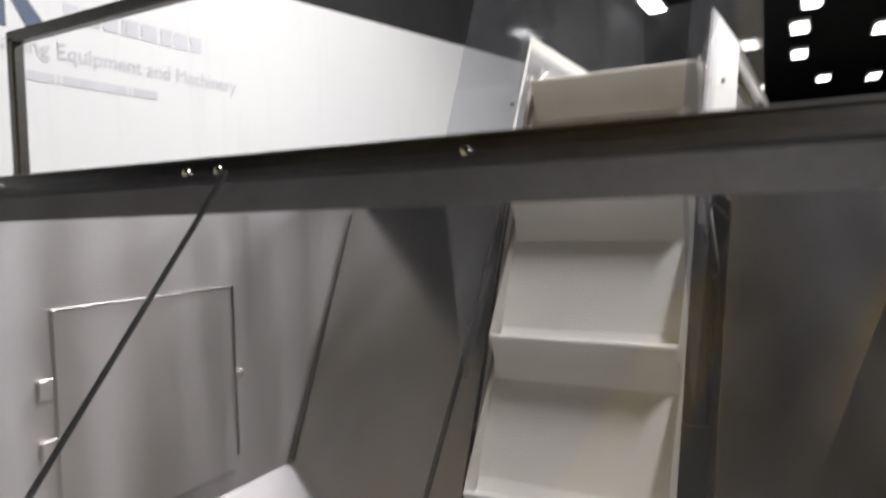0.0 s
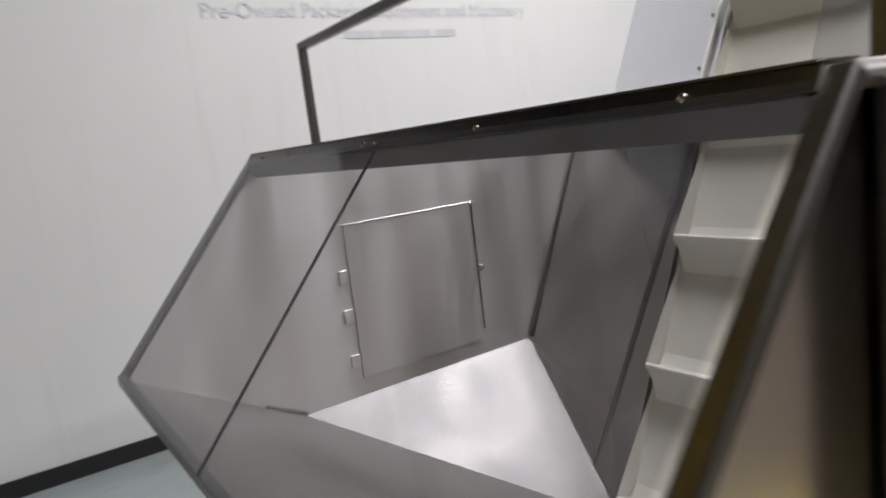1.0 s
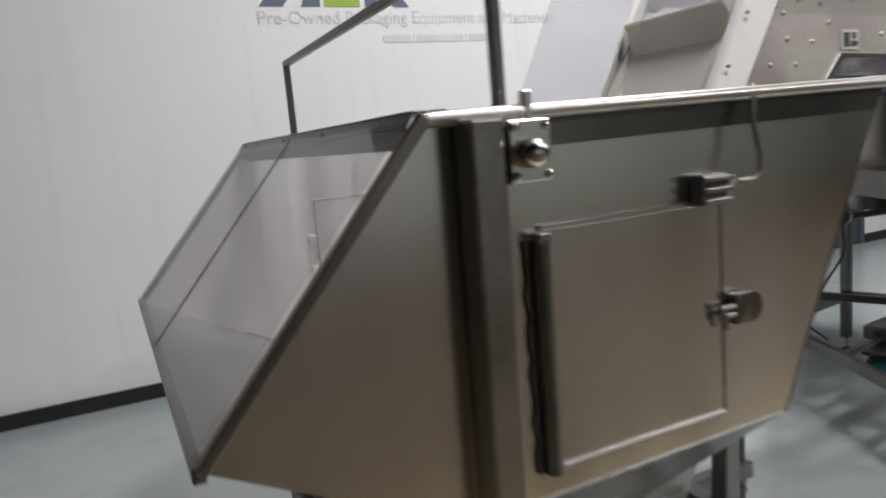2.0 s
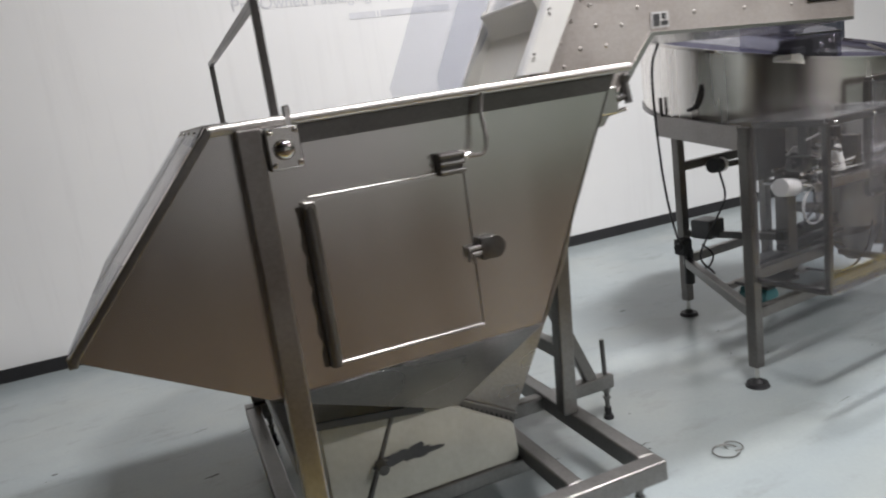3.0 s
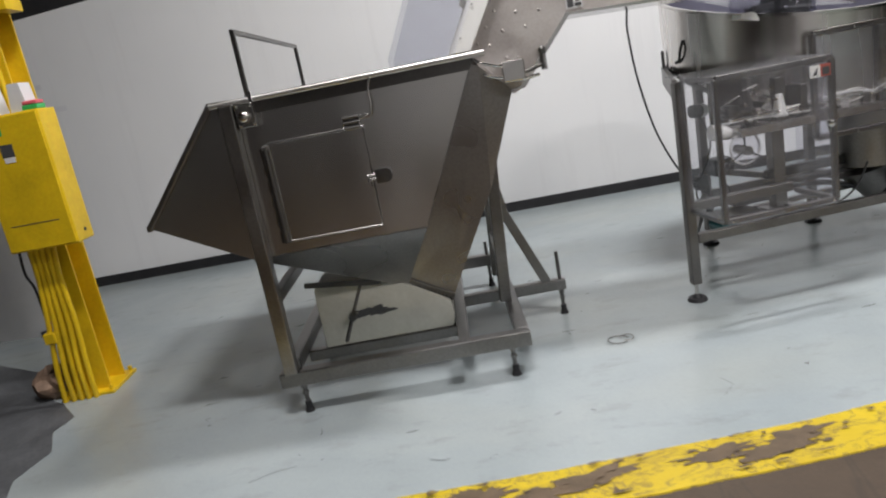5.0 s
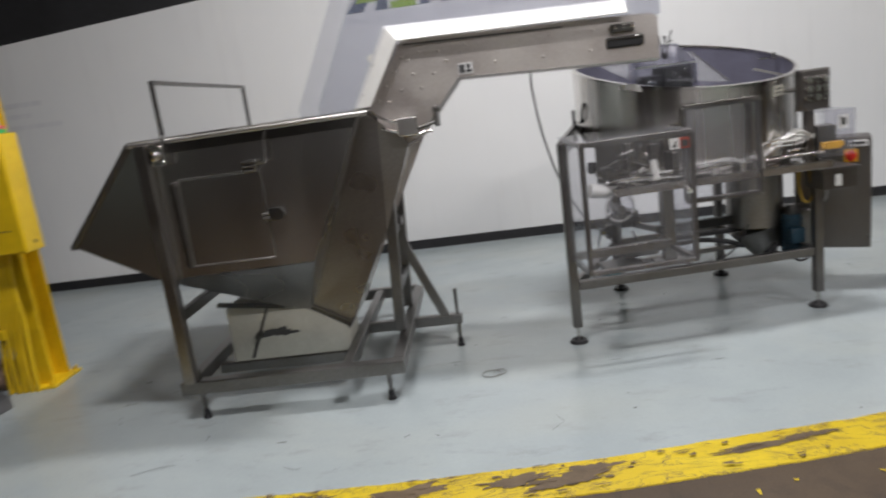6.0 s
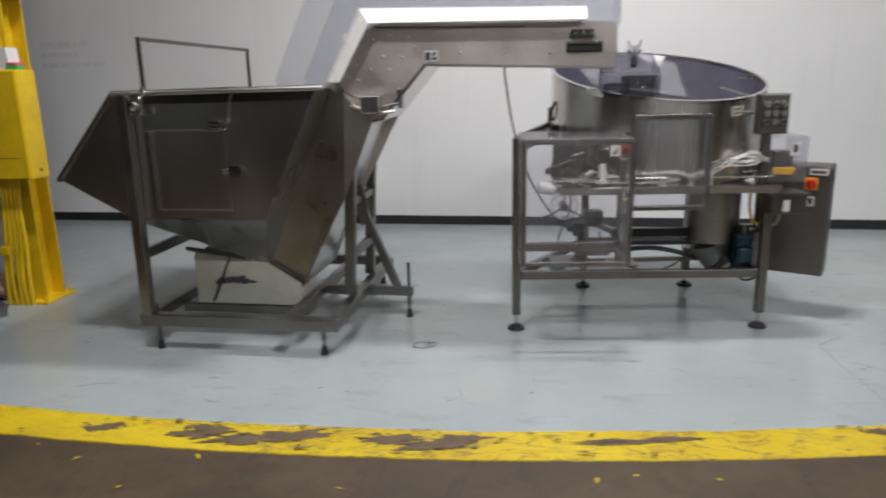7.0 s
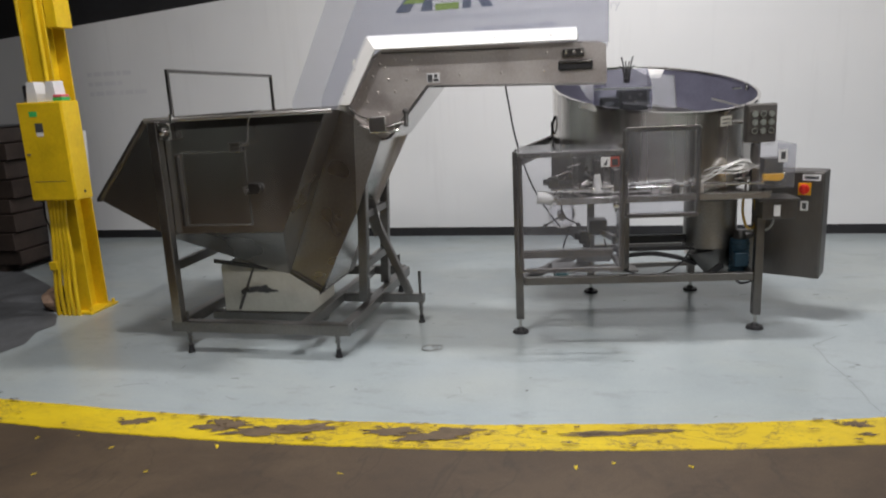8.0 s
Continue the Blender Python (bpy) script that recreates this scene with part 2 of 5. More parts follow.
DECK = paint("dark roof deck", (0.03, 0.03, 0.033), 0.7, 0.3, 2)
# Near-black base colour keeps these walls dark under any lamp.
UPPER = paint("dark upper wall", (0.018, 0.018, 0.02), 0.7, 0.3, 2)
HOOD = clear_sheet("smoky infeed hood", (0.74, 0.74, 0.80), 0.06, 0.03)
PALE_REFLECTOR = paint("pale green reflector wall", (0.58, 0.66, 0.60), 0.6, 0.1, 1.5)
HALL = paint("grey hall wall", (0.15, 0.15, 0.152), 0.7, 0.2, 1.5)
HOSE = paint("clear white hose", (0.62, 0.62, 0.60), 0.25, 0.1, 8)
SIGN_GREY = paint("faded grey lettering", (0.64, 0.65, 0.68), 0.6, 0.1, 4)
FAINT = paint("very faint lettering", (0.70, 0.705, 0.72), 0.6, 0.05, 4)
SIGN_GREEN = paint("lime green print", (0.30, 0.46, 0.06), 0.5, 0.15, 3)
SIGN_BLUE = paint("navy print", (0.10, 0.13, 0.20), 0.5, 0.15, 3)
HINGE_REFLECTION = paint("dark brown hinge reflection", (0.05, 0.042, 0.034), 0.5, 0.3, 20)
CHIP = paint("bare brown concrete patch", (0.125, 0.088, 0.052), 0.65, 0.35, 8)
SCUFF = paint("dark scuff", (0.13, 0.135, 0.14), 0.27, 0.3, 12)
DIRTY = paint("dirty dark floor", (0.10, 0.105, 0.11), 0.5, 0.4, 3)
FLOOR_PAINT = floor_paint_material()
CONCRETE = concrete_material()
YELLOW_LINE = yellow_line_material()
WALL = wall_material()
CLEAR = clear_sheet("clear polycarbonate", (0.90, 0.905, 0.93), 0.04, 0.03)
CLEAR_SMOKE = clear_sheet("scratched clear guard", (0.93, 0.93, 0.95), 0.05, 0.05)
LAMP = glow("lit lamp lens", (1.0, 0.98, 0.95), 6.0)


# ---- mesh helpers ----


def thing(name, loc=(0, 0, 0), rz=0.0, label="", category="", group="", kind=""):
    """An Empty at a thing's base. Its parts are given in its own axes, from loc."""
    e = new(name)
    e.empty_display_size = 0.1
    e.matrix_basis = pose(*loc, 0, 0, rz)
    return tagged(e, label, category, group, kind)


def part(name, bm, mat, parent=None, label="", smooth=False, shift=None):
    bmesh.ops.recalc_face_normals(bm, faces=bm.faces[:])
    if shift is not None:
        bm.transform(Matrix.Translation(shift))
    me = bpy.data.meshes.new(name)
    bm.to_mesh(me)
    bm.free()
    me.materials.append(mat)
    if smooth:
        me.polygons.foreach_set("use_smooth", [True] * len(me.polygons))
        me.set_sharp_from_angle(angle=radians(38))
    ob = new(name, me)
    ob.parent = parent
    return tagged(ob, label)


def B():
    return bmesh.new()


def box(bm, lo, hi, bevel=0.0, m=None):
    r = bmesh.ops.create_cube(bm, size=1.0)
    vs = r["verts"]
    c = [(a + b) / 2 for a, b in zip(lo, hi)]
    s = [abs(b - a) for a, b in zip(lo, hi)]
    t = Matrix.Translation(c) @ Matrix.Diagonal((*s, 1))
    bmesh.ops.transform(bm, matrix=(m @ t) if m else t, verts=vs)
    if bevel:
        es = {e for v in vs for e in v.link_edges}
        bmesh.ops.bevel(bm, geom=list(es), offset=bevel, segments=1 if bevel < 0.004 else 2, profile=0.5, affect="EDGES")
    return bm


def frame_of(p, q, up=(0, 0, 1)):
    p, q = Vector(p), Vector(q)
    z = (q - p).normalized()
    x = Vector(up).cross(z)
    if x.length < 1e-4:
        x = Vector((1, 0, 0)).cross(z)
    if x.length < 1e-4:
        x = Vector((0, 1, 0)).cross(z)
    x.normalize()
    y = z.cross(x)
    m = Matrix((x, y, z)).transposed().to_4x4()
    m.translation = (p + q) / 2
    return m, (q - p).length


def beam(bm, p, q, w, h, bevel=0.004, up=(0, 0, 1)):
    """A square tube from p to q: w across, h upwards."""
    m, n = frame_of(p, q, up)
    return box(bm, (-w / 2, -h / 2, -n / 2), (w / 2, h / 2, n / 2), bevel, m)


def rod(bm, p, q, r, r2=None, seg=14):
    m, n = frame_of(p, q)
    bmesh.ops.create_cone(bm, cap_ends=True, segments=seg, radius1=r, radius2=r if r2 is None else r2, depth=n, matrix=m)
    return bm


def ball(bm, c, r, seg=10, squash=(1, 1, 1)):
    bmesh.ops.create_uvsphere(bm, u_segments=seg, v_segments=max(5, seg // 2 + 1), radius=r,
                              matrix=Matrix.Translation(c) @ Matrix.Diagonal((*squash, 1)))
    return bm


def smooth_path(pts, steps=6):
    pts = [Vector(p) for p in pts]
    ext = [2 * pts[0] - pts[1]] + pts + [2 * pts[-1] - pts[-2]]
    out = []
    for k in range(1, len(ext) - 2):
        a, b, c, d = ext[k - 1:k + 3]
        for s in range(steps):
            t = s / steps
            out.append(0.5 * ((2 * b) + (c - a) * t + (2 * a - 5 * b + 4 * c - d) * t * t + (3 * b - a - 3 * c + d) * t ** 3))
    out.append(pts[-1])
    return out


def sweep(bm, pts, r, seg=8, steps=6, raw=False):
    """A round hose, cable or bent rod along a smooth line."""
    line = [Vector(p) for p in pts] if raw else smooth_path(pts, steps)
    rings = []
    x = None
    for k, p in enumerate(line):
        d = (line[min(k + 1, len(line) - 1)] - line[max(k - 1, 0)]).normalized()
        if x is None:
            x = d.orthogonal().normalized()
        x = (x - d * x.dot(d)).normalized()
        y = d.cross(x)
        rings.append([bm.verts.new(p + r * (math.cos(a) * x + math.sin(a) * y)) for a in (2 * math.pi * i / seg for i in range(seg))])
    for a, b in zip(rings, rings[1:]):
        for i in range(seg):
            bm.faces.new((a[i], a[(i + 1) % seg], b[(i + 1) % seg], b[i]))
    bm.faces.new(rings[0][::-1])
    bm.faces.new(rings[-1])
    return bm


def prism(bm, outline, y0, y1):
    """An outline in x and z, carried from y0 to y1."""
    a = [bm.verts.new((x, y0, z)) for x, z in outline]
    b = [bm.verts.new((x, y1, z)) for x, z in outline]
    bm.faces.new(a)
    bm.faces.new(b[::-1])
    for i in range(len(a)):
        j = (i + 1) % len(a)
        bm.faces.new((a[j], a[i], b[i], b[j]))
    return bm


def sheet(bm, pts, t):
    """A flat plate with the given corners and thickness t, centred on them."""
    pts = [Vector(p) for p in pts]
    n = (pts[1] - pts[0]).cross(pts[2] - pts[0]).normalized() * (t / 2)
    a = [bm.verts.new(p + n) for p in pts]
    b = [bm.verts.new(p - n) for p in pts]
    bm.faces.new(a)
    bm.faces.new(b[::-1])
    for i in range(len(a)):
        j = (i + 1) % len(a)
        bm.faces.new((a[j], a[i], b[i], b[j]))
    return bm


def chip(bm, cx, cy, rx, ry, z, seed=1, n=110):
    """A torn-off spot: a lobed outline with fine ragged teeth."""
    vs = []
    for k in range(n):
        a = 2 * math.pi * k / n
        p = Vector((math.cos(a), math.sin(a), seed * 7.3))
        s = 1 + 0.75 * noise.noise(p * 1.6) + 0.42 * noise.noise(p * 4.1) + 0.26 * noise.noise(p * 11) + 0.14 * noise.noise(p * 27)
        s = max(0.15, s)
        vs.append(bm.verts.new((cx + rx * s * p.x, cy + ry * s * p.y + 0.15 * rx * s * p.x, z)))
    bm.faces.new(vs)
    return bm


def patch(bm, cx, cy, rx, ry, z, turn=0.0, seed=1, n=44, rough=0.42):
    """A flat patch on the floor with a ragged outline."""
    rnd = random.Random(seed)
    ph = [rnd.uniform(0, 6.3) for _ in range(4)]
    vs = []
    for k in range(n):
        a = 2 * math.pi * k / n
        s = 1 + rough * (0.5 * math.sin(2 * a + ph[0]) + 0.4 * math.sin(3 * a + ph[1]) + 0.35 * math.sin(5 * a + ph[2]) + 0.25 * math.sin(9 * a + ph[3]) + rnd.uniform(-0.3, 0.3))
        x, y = rx * s * math.cos(a), ry * s * math.sin(a)
        c, d = math.cos(turn), math.sin(turn)
        vs.append(bm.verts.new((cx + c * x - d * y, cy + d * x + c * y, z)))
    bm.faces.new(vs)
    return bm


# ---- lamps ----
LAMP_Z = 5.95
# The two at y -2.2 are unseen, added to brighten the steel fronts.
for x, y, watts in ((4.4, 1.5, 188), (6.5, 4.0, 235), (9.0, -2.2, 225), (12.5, -2.2, 180)):
    la = bpy.data.lights.new("high_bay_light", "AREA")
    la.shape, la.size, la.size_y, la.energy, la.color = "RECTANGLE", 1.1, 0.34, watts, (1.0, 0.965, 0.975)
    lo = new("high_bay_light", la)
    lo.matrix_basis = pose(x, y, LAMP_Z - 0.05)


# ---- setting ----
def structure(name, bm, mat, label, category):
    return tagged(part(name, bm, mat), label, category, "", "structure")


X0, X1, Y0 = -9.0, 40.0, -9.0
structure("floor", box(B(), (X0, Y0, -0.12), (X1, WALL_Y + 0.15, 0.0)), CONCRETE, "worn brown concrete warehouse floor", "floor")


def line_y(x):
    """The near edge of the painted line, which bends gently."""
    return 1.995 + 0.031 * (min(x, 7.6) - 4.2) ** 2 + 0.2 * max(0.0, x - 7.6)


LINE_W = 0.255
xs = [X0 + 0.5 * k for k in range(int((X1 - X0) / 0.5) + 1)]


def line_edge(x, off):
    return line_y(max(1.5, min(9.0, x))) + off


LINE_X = [X0 + 0.5 * k for k in range(20)] + [1.0 + 0.02 * k for k in range(450)] + [10.0 + 0.5 * k for k in range(61)]


def torn(x, seed):
    return 0.010 * noise.noise(Vector((x * 1.7, seed, 0))) + 0.006 * noise.noise(Vector((x * 9.0, seed, 3))) + 0.004 * noise.noise(Vector((x * 31.0, seed, 5)))


def strip_mesh(low, high, z, xs=xs):
    bm = B()
    a = [bm.verts.new((x, low(x), z)) for x in xs]
    b = [bm.verts.new((x, high(x), z)) for x in xs]
    c = [bm.verts.new((x, low(x) - 0.003, 0.0006)) for x in xs]
    for k in range(len(xs) - 1):
        bm.faces.new((a[k], a[k + 1], b[k + 1], b[k]))
        bm.faces.new((c[k], c[k + 1], a[k + 1], a[k]))
    return bm


structure("floor_paint", strip_mesh(lambda x: line_edge(x, LINE_W - 0.02), lambda x: WALL_Y - 0.002, 0.003), FLOOR_PAINT,
          "scuffed grey-blue painted floor", "floor paint")
structure("floor_line", strip_mesh(lambda x: line_edge(x, 0.0) + torn(x, 1.0), lambda x: line_edge(x, LINE_W) + torn(x, 9.0), 0.006, LINE_X),
          YELLOW_LINE, "chipped yellow safety line painted on floor", "floor line")

# bare patches where the line has worn through
bm = B()
for k, (cx, cy, rx, ry) in enumerate(((3.76, 0.5, 0.09, 0.03), (4.28, 0.6, 0.12, 0.05), (4.52, 0.4, 0.17, 0.045), (4.72, 0.65, 0.15, 0.035),
                                      (5.20, 0.6, 0.14, 0.035), (5.42, 0.45, 0.13, 0.04), (5.55, 0.7, 0.10, 0.03), (6.25, 0.6, 0.22, 0.02),
                                      (6.5, 0.7, 0.1, 0.018), (7.45, 0.75, 0.07, 0.03), (7.47, 0.35, 0.035, 0.014), (2.6, 0.5, 0.08, 0.03))):
    cy = line_y(cx) + cy * LINE_W
    chip(bm, cx, cy, rx * 1.1, ry * 1.1, 0.008 + 0.0011 * (k % 3), k + 5)
    for q in range(5):
        rnd = random.Random(k * 9 + q)
        chip(bm, cx + rnd.uniform(-1.7, 1.7) * rx, cy + rnd.uniform(-1.2, 1.2) * ry, rx * rnd.uniform(0.06, 0.22), ry * rnd.uniform(0.1, 0.3), 0.0115 + 0.0007 * q, k * 5 + q, 36)
for k in range(70):
    rnd = random.Random(k + 900)
    x = rnd.uniform(1.6, 8.6)
    chip(bm, x, line_y(x) + rnd.choice((rnd.uniform(0.01, 0.04), rnd.uniform(0.02, 0.24), rnd.uniform(0.21, 0.25))), rnd.uniform(0.006, 0.03), rnd.uniform(0.003, 0.009), 0.0155 + 0.0001 * k, k, 24)
tagged(part("floor_chip", bm, CHIP), "bare brown spots worn through the yellow line", "floor wear", "", "stuff")

bm = B()
for k in range(34):
    rnd = random.Random(k + 40)
    patch(bm, rnd.uniform(1.5, 9), line_y(rnd.uniform(1.5, 8)) - rnd.uniform(0.03, 0.9) ** 1.3, rnd.uniform(0.004, 0.02), rnd.uniform(0.004, 0.011), 0.004, rnd.uniform(0, 3), k)
tagged(part("paint_fleck", bm, YELLOW_LINE), "small yellow paint flecks scattered on concrete", "paint flecks", "", "stuff")

# dark, dirty area where the paint is worn off near the column
bm = B()
edge = [(2.03, 2.31), (2.08, 2.75), (2.0, 2.95), (2.06, 3.2), (1.93, 3.45), (1.97, 3.62), (1.78, 3.85), (1.45, 4.1), (1.3, 4.5), (0.7, 4.9), (-0.4, 5.6), (-2, 6.2), (X0, 6.3), (X0, 2.35)]
bm.faces.new([bm.verts.new((x, max(y, line_edge(x, LINE_W + 0.012)) if y < 2.5 else y, 0.0055)) for x, y in edge])
tagged(part("floor_stain", bm, DIRTY), "dark dirty area where floor paint is worn off", "floor wear", "", "structure")

# scuffs and cracks on the paint
bm = B()
for k in range(64):
    rnd = random.Random(k + 300)
    x, y = rnd.uniform(2.2, 8.8), rnd.uniform(2.4, 5.2)
    if k % 2:
        chip(bm, x, y, rnd.uniform(0.008, 0.05), rnd.uniform(0.002, 0.007), 0.0046 + 0.00001 * k, k, 30)
    else:
        patch(bm, x, y, rnd.uniform(0.004, 0.018), rnd.uniform(0.002, 0.005), 0.0046 + 0.00001 * k, rnd.uniform(-0.6, 0.9), k, 12, 0.6)
for k, pts in enumerate((((7.56, 3.61), (7.57, 3.48), (7.565, 3.33), (7.59, 3.17), (7.60, 3.02), (7.61, 2.91), (7.605, 2.78), (7.62, 2.66)),
                         ((7.56, 3.61), (7.64, 3.69), (7.75, 3.79)), ((4.10, 2.49), (4.16, 2.46), (4.19, 2.47)), ((4.35, 2.42), (4.39, 2.44)),
                         ((3.57, 2.86), (3.575, 2.89), (3.565, 2.93)), ((3.3, 2.55), (3.4, 2.6), (3.5, 2.62)), ((5.4, 2.6), (5.47, 2.68), (5.44, 2.76)))):
    for a, b in zip(pts, pts[1:]):
        d = Vector((b[0] - a[0], b[1] - a[1], 0))
        n = Vector((-d.y, d.x, 0)).normalized() * (0.0011 + 0.0004 * (k % 3))
        va, vb = Vector((*a, 0.0052)), Vector((*b, 0.0052))
        bm.faces.new([bm.verts.new(v) for v in (va - n, vb - n * 0.8, vb + n * 0.8, va + n)])
tagged(part("floor_scuff", bm, SCUFF), "dark scuff marks and hairline cracks in paint", "floor wear", "", "stuff")


def wall_top(x):
    return 2.76 + 0.078 * (x - 0.4)


bm = B()
DX0, DX1, DZ = 9.55, 10.5, 2.06       # the door's opening
for a, b, z0 in ((X0, DX0, 0.0), (DX0, DX1, DZ), (DX1, X1, 0.0)):
    prism(bm, [(a, z0), (b, z0), (b, wall_top(b)), (a, wall_top(a))], WALL_Y, WALL_Y + 0.15)
structure("wall_north", bm, WALL, "white painted wall with faint print", "wall")
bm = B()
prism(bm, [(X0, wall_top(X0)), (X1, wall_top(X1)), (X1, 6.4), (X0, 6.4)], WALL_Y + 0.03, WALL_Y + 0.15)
structure("wall_upper", bm, UPPER, "near-black wall above the white panelling", "wall")
bm = B()
for a, b in ((X0, DX0 - 0.06), (DX1 + 0.06, X1)):
    box(bm, (a, WALL_Y - 0.012, 0.003), (b, WALL_Y - 0.0005, 0.105), 0.003)
structure("baseboard", bm, BLACK, "black rubber cove base along the wall", "baseboard")
# Unseen west wall, grey enough to bounce some fill light.
structure("wall_west", box(B(), (X0 - 0.15, Y0, 0), (X0, WALL_Y + 0.15, 6.4)), HALL, "grey unseen wall closing the hall", "wall")
# The south side is unseen; its grey, pale and white bays feed steel reflections.
bm = box(B(), (X0, Y0 - 0.15, 0), (-4.4, Y0, 6.4))
box(bm, (-2.2, Y0 - 0.15, 0), (3.0, Y0, 6.4))
structure("wall_south", bm, HALL, "grey unseen wall closing the hall", "wall")
structure("reflector_bay", box(B(), (-4.4, Y0 - 0.15, 0), (-2.2, Y0, 6.4)), PALE_REFLECTOR, "unseen pale green bay added for steel reflections", "wall")
structure("reflector_far", box(B(), (8.5, Y0 - 0.15, 0), (X1, Y0, 6.4)), PALE_REFLECTOR, "unseen pale wall added for steel reflections", "wall")
structure("reflector_middle", box(B(), (3.0, Y0 - 0.15, 0), (8.5, Y0, 6.4)), WALL, "unseen white wall added for steel reflections", "wall")
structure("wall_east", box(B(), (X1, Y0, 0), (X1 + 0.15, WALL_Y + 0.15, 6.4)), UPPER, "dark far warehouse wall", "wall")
structure("ceiling", box(B(), (X0, Y0, 6.4), (X1, WALL_Y + 0.15, 6.55)), DECK, "dark high roof deck", "ceiling")


def door_leaf():
    d = thing("door_1", (DX0, WALL_Y, 0), label="closed slate grey door in white wall", category="door", kind="structure")
    w = DX1 - DX0
    part("door_leaf", box(B(), (0.02, 0.03, 0.008), (w - 0.02, 0.075, DZ - 0.02), 0.003), DOOR_GREY, d)
    bm = box(B(), (-0.05, -0.012, 0), (0.018, 0.06, DZ + 0.03), 0.003)
    part("door_jamb", bm, DOOR_GREY, d)
    part("door_jamb", box(B(), (w - 0.018, -0.012, 0), (w + 0.05, 0.06, DZ + 0.03), 0.003), DOOR_GREY, d)
    part("door_head", box(B(), (-0.05, -0.014, DZ - 0.018), (w + 0.05, 0.06, DZ + 0.05), 0.003), DOOR_GREY, d)
    bm = rod(B(), (0.09, 0.03, 1.0), (0.09, -0.03, 1.0), 0.012)
    rod(bm, (0.09, -0.03, 1.0), (0.2, -0.03, 1.0), 0.01)
    part("door_handle", bm, CHROME, d, "steel lever handle", True)


door_leaf()


def high_bay(x, y):
    e = thing("high_bay_light", (x, y, LAMP_Z), label="lit rectangular high-bay warehouse lamp", category="ceiling light", group="high-bay lamps")
    part("housing", box(B(), (-0.62, -0.23, 0.0), (0.62, 0.23, 0.09), 0.012), WHITE, e)
    part("lens", box(B(), (-0.56, -0.18, -0.012), (0.56, 0.18, -0.002)), LAMP, e, "glowing white lens")
    for sx in (-0.45, 0.45):
        part("suspension_rod", rod(B(), (sx, 0, 0.09), (sx, 0, 6.4 - LAMP_Z), 0.008), DARK_GREY, e)
    return e


first_lamp = high_bay(4.4, 1.5)
# Includes housings for the two added, unseen lamps at y -2.2.
for x, y in ((6.5, 4.0), (9.0, -2.2), (12.5, -2.2), (14.2, 3.4), (17.0, 3.5), (19.9, 3.6), (22.3, 3.9), (25.6, 4.0), (30.4, 3.4), (18.3, 6.6), (23.5, 2.1), (31.0, 1.9), (19.0, -1.5), (24.0, -3.5), (29.0, -1.0)):
    copy_thing(first_lamp, pose(x, y, LAMP_Z))


# ---- print on the wall ----
def flat(bm, pts, y):
    bm.faces.new([bm.verts.new((x, y, z)) for x, z in pts])
    return bm


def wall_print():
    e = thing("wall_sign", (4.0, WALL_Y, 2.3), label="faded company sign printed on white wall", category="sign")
    y = -0.004
    z0 = 0.275
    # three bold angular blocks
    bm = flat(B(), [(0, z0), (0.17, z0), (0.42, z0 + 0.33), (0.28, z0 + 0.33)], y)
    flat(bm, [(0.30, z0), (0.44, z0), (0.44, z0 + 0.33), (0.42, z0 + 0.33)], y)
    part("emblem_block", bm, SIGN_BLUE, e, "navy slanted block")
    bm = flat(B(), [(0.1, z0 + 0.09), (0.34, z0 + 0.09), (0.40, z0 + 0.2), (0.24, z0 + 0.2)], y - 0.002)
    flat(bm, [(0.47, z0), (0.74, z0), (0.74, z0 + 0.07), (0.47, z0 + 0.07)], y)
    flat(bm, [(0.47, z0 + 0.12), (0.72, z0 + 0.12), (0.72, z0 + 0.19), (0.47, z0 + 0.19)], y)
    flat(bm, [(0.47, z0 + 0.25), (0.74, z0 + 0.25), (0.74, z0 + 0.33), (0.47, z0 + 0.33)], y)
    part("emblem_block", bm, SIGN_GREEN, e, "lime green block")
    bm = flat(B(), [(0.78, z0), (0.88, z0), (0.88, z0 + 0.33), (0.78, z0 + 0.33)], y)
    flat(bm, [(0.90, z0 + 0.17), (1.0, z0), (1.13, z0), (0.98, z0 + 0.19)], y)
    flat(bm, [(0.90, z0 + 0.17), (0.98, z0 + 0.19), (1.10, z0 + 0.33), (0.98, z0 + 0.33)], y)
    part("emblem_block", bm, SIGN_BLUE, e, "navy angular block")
    bm = B()
    x = 1.2
    for w in (0.11, 0.13, 0.12, 0.03, 0.11, 0.14, 0.11, 0.13, 0.11):
        flat(bm, [(x, z0 + 0.1), (x + w * 0.8, z0 + 0.1), (x + w * 0.8, z0 + 0.2), (x, z0 + 0.2)], y)
        x += w
    part("lettering_bar", bm, SIGN_GREY, e, "pale grey lettering bars")
    cu = bpy.data.curves.new("tag_line", "FONT")
    cu.body, cu.size, cu.extrude = "Pre-Owned Packaging Equipment and Machinery", 0.127, 0.0008
    t = new("tag_line", cu)
    cu.materials.append(SIGN_GREY)
    t.matrix_basis = pose(-0.02, y, 0.16, 90, 0, 0)
    t.parent = e
    bm = B()
    x = 0.9
    for w in (0.24, 0.03, 0.42, 0.03, 0.19):
        flat(bm, [(x, 0.02), (x + w - 0.015, 0.02), (x + w - 0.015, 0.07), (x, 0.07)], y)
        x += w
    part("lettering_bar", bm, SIGN_GREY, e)


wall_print()


